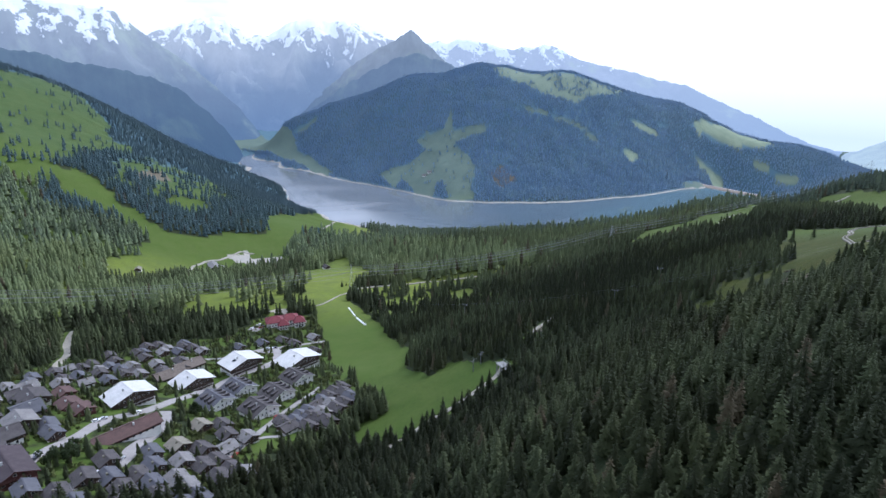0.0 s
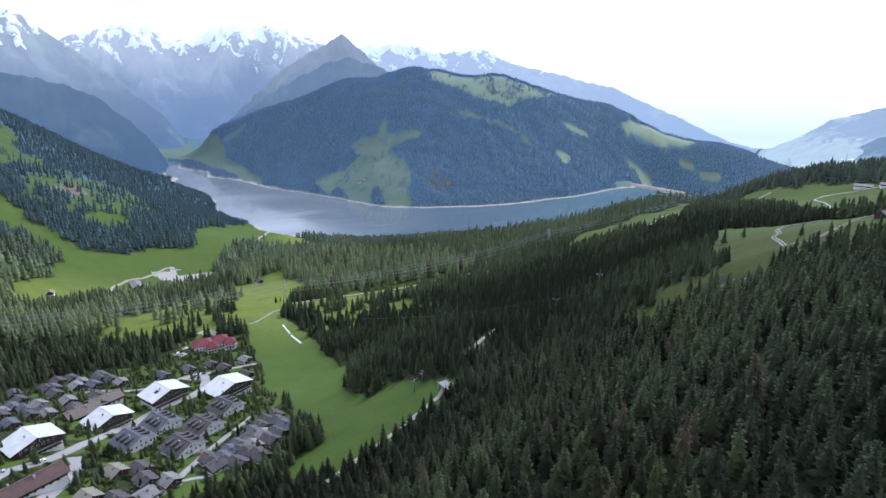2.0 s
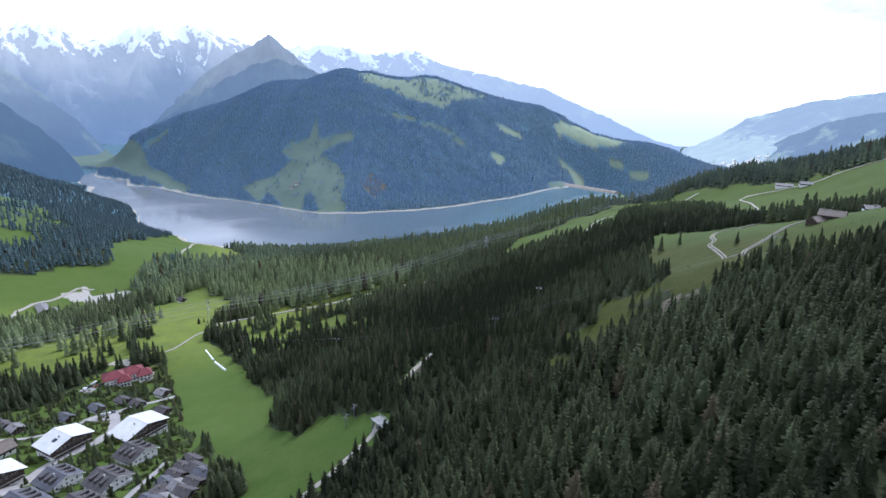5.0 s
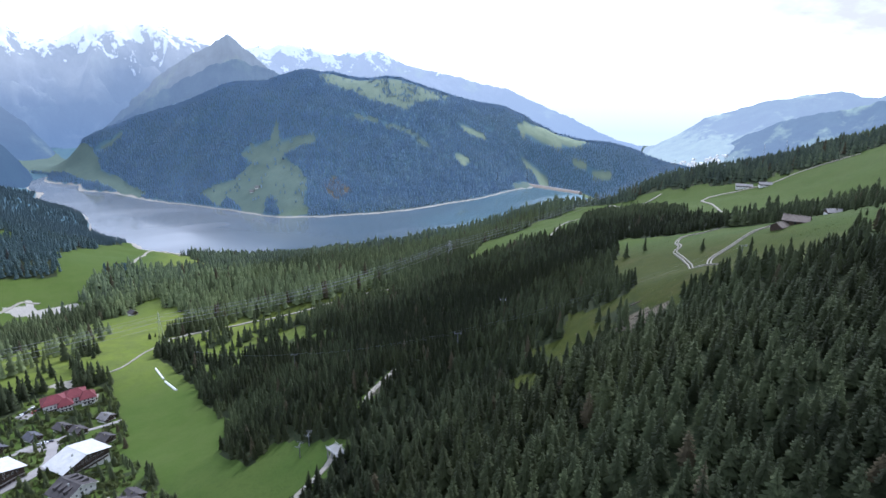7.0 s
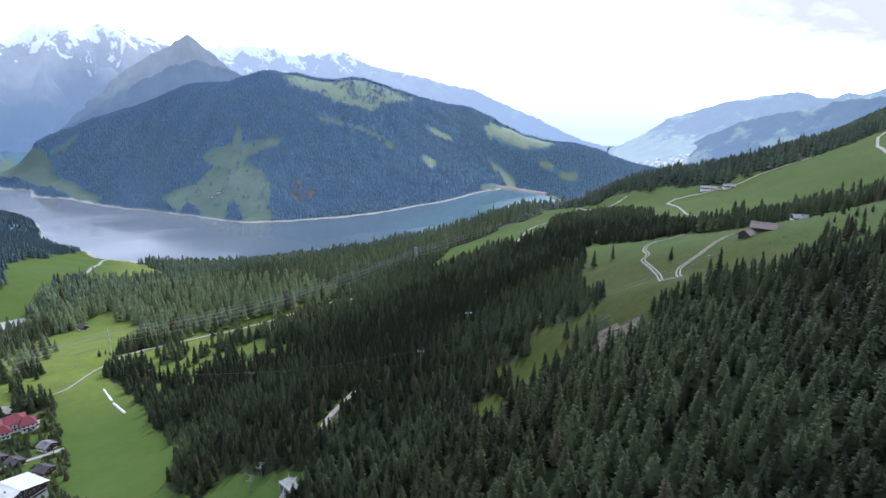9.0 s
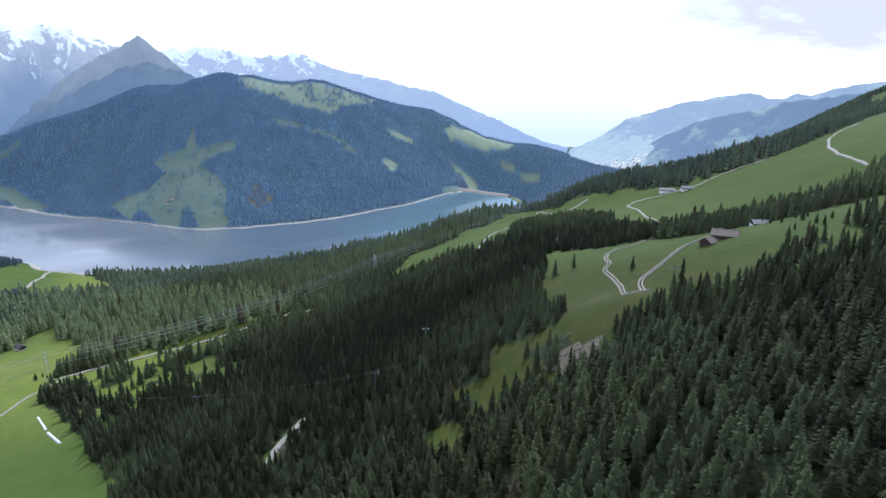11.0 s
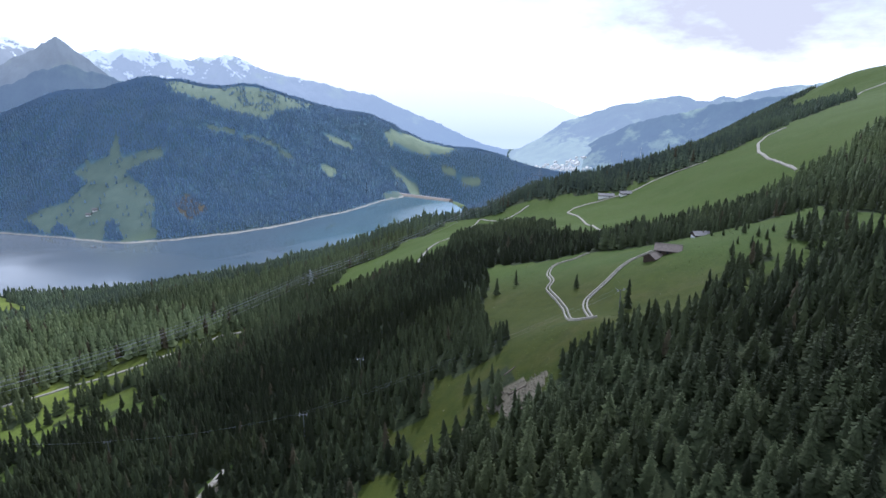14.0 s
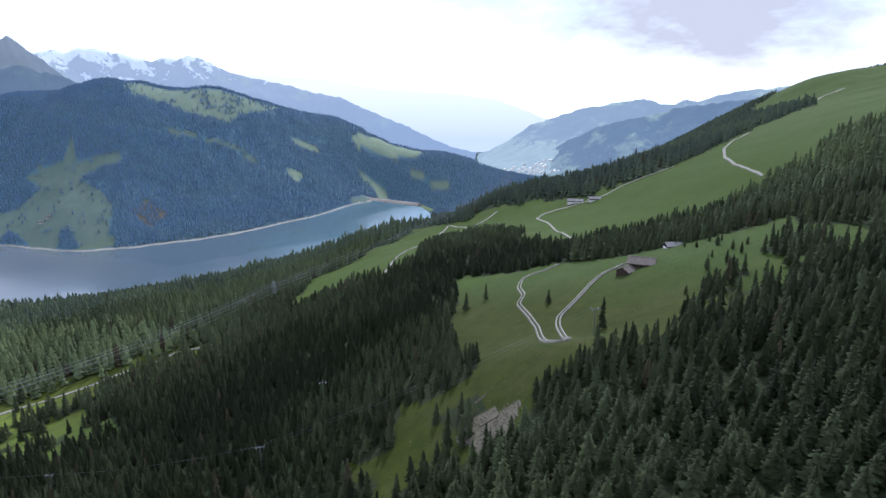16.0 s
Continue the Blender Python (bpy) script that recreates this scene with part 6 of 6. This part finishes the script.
for k, (x, y, tall) in enumerate(((-136, 254, 11), (-130, 259, 10), (-133, 268, 9), (-96, 337, 8))):
    broadleaf(x, y, tall, 210 + k, "round leafy dark green tree beside the village street")
garden_rng = np.random.default_rng(77)
taken = np.array([o.matrix_basis.translation[:2] for o in bpy.data.objects if o.get("category") in ("house", "hotel", "building", "tree", "car") and o.parent is None])
made_count = 0
garden = []
while made_count < 560:
    x, y = garden_rng.uniform(-235, 0), garden_rng.uniform(215, 600)
    here = np.array([x]), np.array([y])
    if not inside(VILLAGE, *here)[0] or near_road(*here, 1.5)[0] or np.hypot(taken[:, 0] - x, taken[:, 1] - y).min() < 4.2 or np.hypot(-70 - x, 580 - y) < 24:
        continue
    big = [(-47, 456), (-89, 446), (-116, 408), (-136, 350), (-120, 296), (-147, 243), (-89, 357), (-81, 391), (-61, 345), (-54, 376), (-44, 410)]
    if min(math.hypot(x - bx, y - by) for bx, by in big) < 13:
        continue
    if made_count < 70:
        spruce(x, y, garden_rng.uniform(4.5, 10), "dark green garden spruce between chalets", "village spruces")
    else:
        garden.append((x, y))
    taken = np.vstack([taken, (x, y)])
    made_count += 1
gx2, gy2 = np.array(garden).T
forest("garden_trees", "small dark spruces filling the gardens between chalets", gx2, gy2, garden_rng.uniform(4, 9.5, len(gx2)), NEEDLES_NEAR, 6, 9, 4, 91)
MEADOW_TREES = [(-5, 742), (-9, 748), (4, 750), (-14, 738), (-60, 640), (-66, 646), (-54, 650), (-72, 640), (430, 300), (438, 312), (425, 285), (412, 270), (420, 266), (405, 262), (440, 290), (382, 268), (390, 262), (400, 275), (445, 300), (352, 262), (360, 258), (33, 560), (26, 575)]
for x, y in MEADOW_TREES:
    spruce(x, y, tree_rng.uniform(5, 10), "lone spruce growing on the open meadow", "meadow spruces")


RUBBLE = worn("brown_grey_rubble", (0.065, 0.057, 0.038), (0.145, 0.128, 0.092), 0.4, 0.95)


# ---- boulders on the pasture and the scar ----
def boulders(name, label, n, spread, lo, hi, seed, material):
    rng = np.random.default_rng(seed)
    V, F = [], []
    base = bmesh.new()
    bmesh.ops.create_icosphere(base, subdivisions=1, radius=1)
    bv = np.array([v.co[:] for v in base.verts])
    bf = np.array([[v.index for v in f.verts] for f in base.faces])
    base.free()
    p = np.array(spread, float)
    count = 0
    while count < n:
        x, y = rng.uniform(p[:, 0].min(), p[:, 0].max()), rng.uniform(p[:, 1].min(), p[:, 1].max())
        if not inside(p, np.array([x]), np.array([y]))[0]:
            continue
        s = rng.uniform(lo, hi)
        v = bv * rng.uniform(0.7, 1.2, bv.shape) * s * (1, 1, 0.7) + (x, y, ground_at(x, y) + 0.1 * s)
        V.append(v)
        F.append(bf + count * len(bv))
        count += 1
    return tagged(mesh_object(name, np.concatenate(V), np.concatenate(F), [material]), label, "stones", kind="stuff")


boulders("scree", "loose brown-grey stones and rubble on a bare scar", 520, SCAR, 0.12, 0.5, 3, RUBBLE)
boulders("pasture_stones", "scattered stones lying in the pasture", 120, TRACK_MEADOW, 0.12, 0.4, 4, RUBBLE)
boulders("quarry_stones", "pale broken rock on the forest road's cut bank", 420, [(112, 350), (120, 347), (137, 362), (131, 370)], 0.15, 0.7, 6, RUBBLE)


# ---- shrubs ----
LEAVES = needle_material("shrub_leaves", (0.055, 0.068, 0.016), (0.095, 0.115, 0.032), 0.0, 0.3, 0.5)


def shrubs(name, label, x, y, size, leaves, seed):
    """Low bushes, each a loose dome of leaf sprays."""
    rng = np.random.default_rng(seed)
    n = len(x)
    z = height(x, y)
    u = rng.normal(size=(n, leaves, 3))
    u /= np.linalg.norm(u, axis=-1, keepdims=True)
    u[..., 2] = np.abs(u[..., 2])
    mid = u * rng.uniform(0.6, 1.0, (n, leaves, 1)) * size[:, None, None] + np.stack([x, y, z], -1)[:, None]
    corner = mid[:, :, None] + rng.normal(size=(n, leaves, 3, 3)) * 0.42 * size[:, None, None, None]
    ob = mesh_object(name, corner.reshape(-1, 3), np.arange(n * leaves * 3).reshape(-1, 3), [LEAVES])
    set_attr(ob, "tint", np.repeat(rng.uniform(0, 0.9, n), leaves * 3))
    set_soft(ob.data, np.repeat(u + (0, 0, 0.5), 3, 1).reshape(-1, 3))
    return tagged(ob, label, "shrubs", kind="stuff")


bush_rng = np.random.default_rng(31)
bx, by = bush_rng.uniform(-235, 0, 2600), bush_rng.uniform(215, 600, 2600)
clear = inside(VILLAGE, bx, by) & ~near_road(bx, by, 1.0)
for hx, hy in [tuple(o.matrix_basis.translation[:2]) for o in bpy.data.objects if o.get("category") in ("house", "hotel", "building") and o.parent is None]:
    clear &= np.hypot(bx - hx, by - hy) > 5
for hx, hy in ((-47, 456), (-89, 446), (-116, 408), (-136, 350), (-120, 296), (-147, 243), (-70, 580), (-138, 431), (-131, 456)):
    clear &= np.hypot(bx - hx, by - hy) > 13
bx, by = bx[clear], by[clear]
shrubs("garden_shrubs", "rounded green garden bushes between the houses", bx, by, bush_rng.uniform(0.9, 2.4, len(bx)), 34, 32)
bx, by = bush_rng.uniform(180, 900, 26000), bush_rng.uniform(220, 860, 26000)
clear = (inside(TRACK_MEADOW, bx, by) | (inside(FARM_MEADOW, bx, by) & (bush_rng.uniform(0, 1, len(bx)) < 0.25))) & (fbm(bx / 30, by / 30, 91, 3) > 0.15) & ~near_road(bx, by, 1.0)
bx, by = bx[clear], by[clear]
shrubs("meadow_tussocks", "low olive tussocks dotted over the grazed meadow", bx, by, bush_rng.uniform(0.2, 0.5, len(bx)) ** 1.3, 12, 33)


# ---- village in the far valley ----
def far_village(slope):
    """Tiny houses on the lowest part of a far slope."""
    rng = np.random.default_rng(9)
    co = np.empty(len(slope.data.vertices) * 3, np.float32)
    slope.data.vertices.foreach_get("co", co)
    co = co.reshape(-1, 260, 3)[1:16, :70].reshape(-1, 3)
    V, F, n = [], [], 0
    for k in rng.choice(len(co), 240, replace=False):
        x, y, z = co[k]
        w, l, h = rng.uniform(9, 20), rng.uniform(10, 24), rng.uniform(6, 10)
        c = np.array([(-w, -l, -12), (w, -l, -12), (w, l, -12), (-w, l, -12), (-w, -l, h), (w, -l, h), (w, l, h), (-w, l, h), (0, -l, h * 1.6), (0, l, h * 1.6)]) * (0.5, 0.5, 1) + (x, y, z)
        V.append(c)
        F += [[i + n for i in q] for q in ((0, 1, 5, 4), (1, 2, 6, 5), (2, 3, 7, 6), (3, 0, 4, 7), (4, 8, 9, 7), (5, 6, 9, 8))]
        n += 10
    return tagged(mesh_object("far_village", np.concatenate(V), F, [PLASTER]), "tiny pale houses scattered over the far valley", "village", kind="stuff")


far_village(right_mountain)


# ---- fallen trunks on the scar ----
for x, y, turn, long in ((240, 283, 16, 15), (231, 266, 6, 20), (222, 262, 75, 9), (208, 278, 34, 20)):
    log = thing("fallen_trunk", at_ground(x, y, turn, 0.25), "bare dark fallen trunk lying across the scar", "log", "fallen trunks")
    part("stem", add_tube(bmesh.new(), (-long / 2, 0, 0), (long / 2, 0, 0.3), 0.3, 0.16, 8), BARK, log)
    for k in range(4):
        part("branch_stub", add_tube(bmesh.new(), (-long / 4 + k * long / 6, 0, 0.1), (-long / 4 + k * long / 6 + 0.3, 0.7 * (-1) ** k, 0.7), 0.07, 0.03, 5), BARK, log)
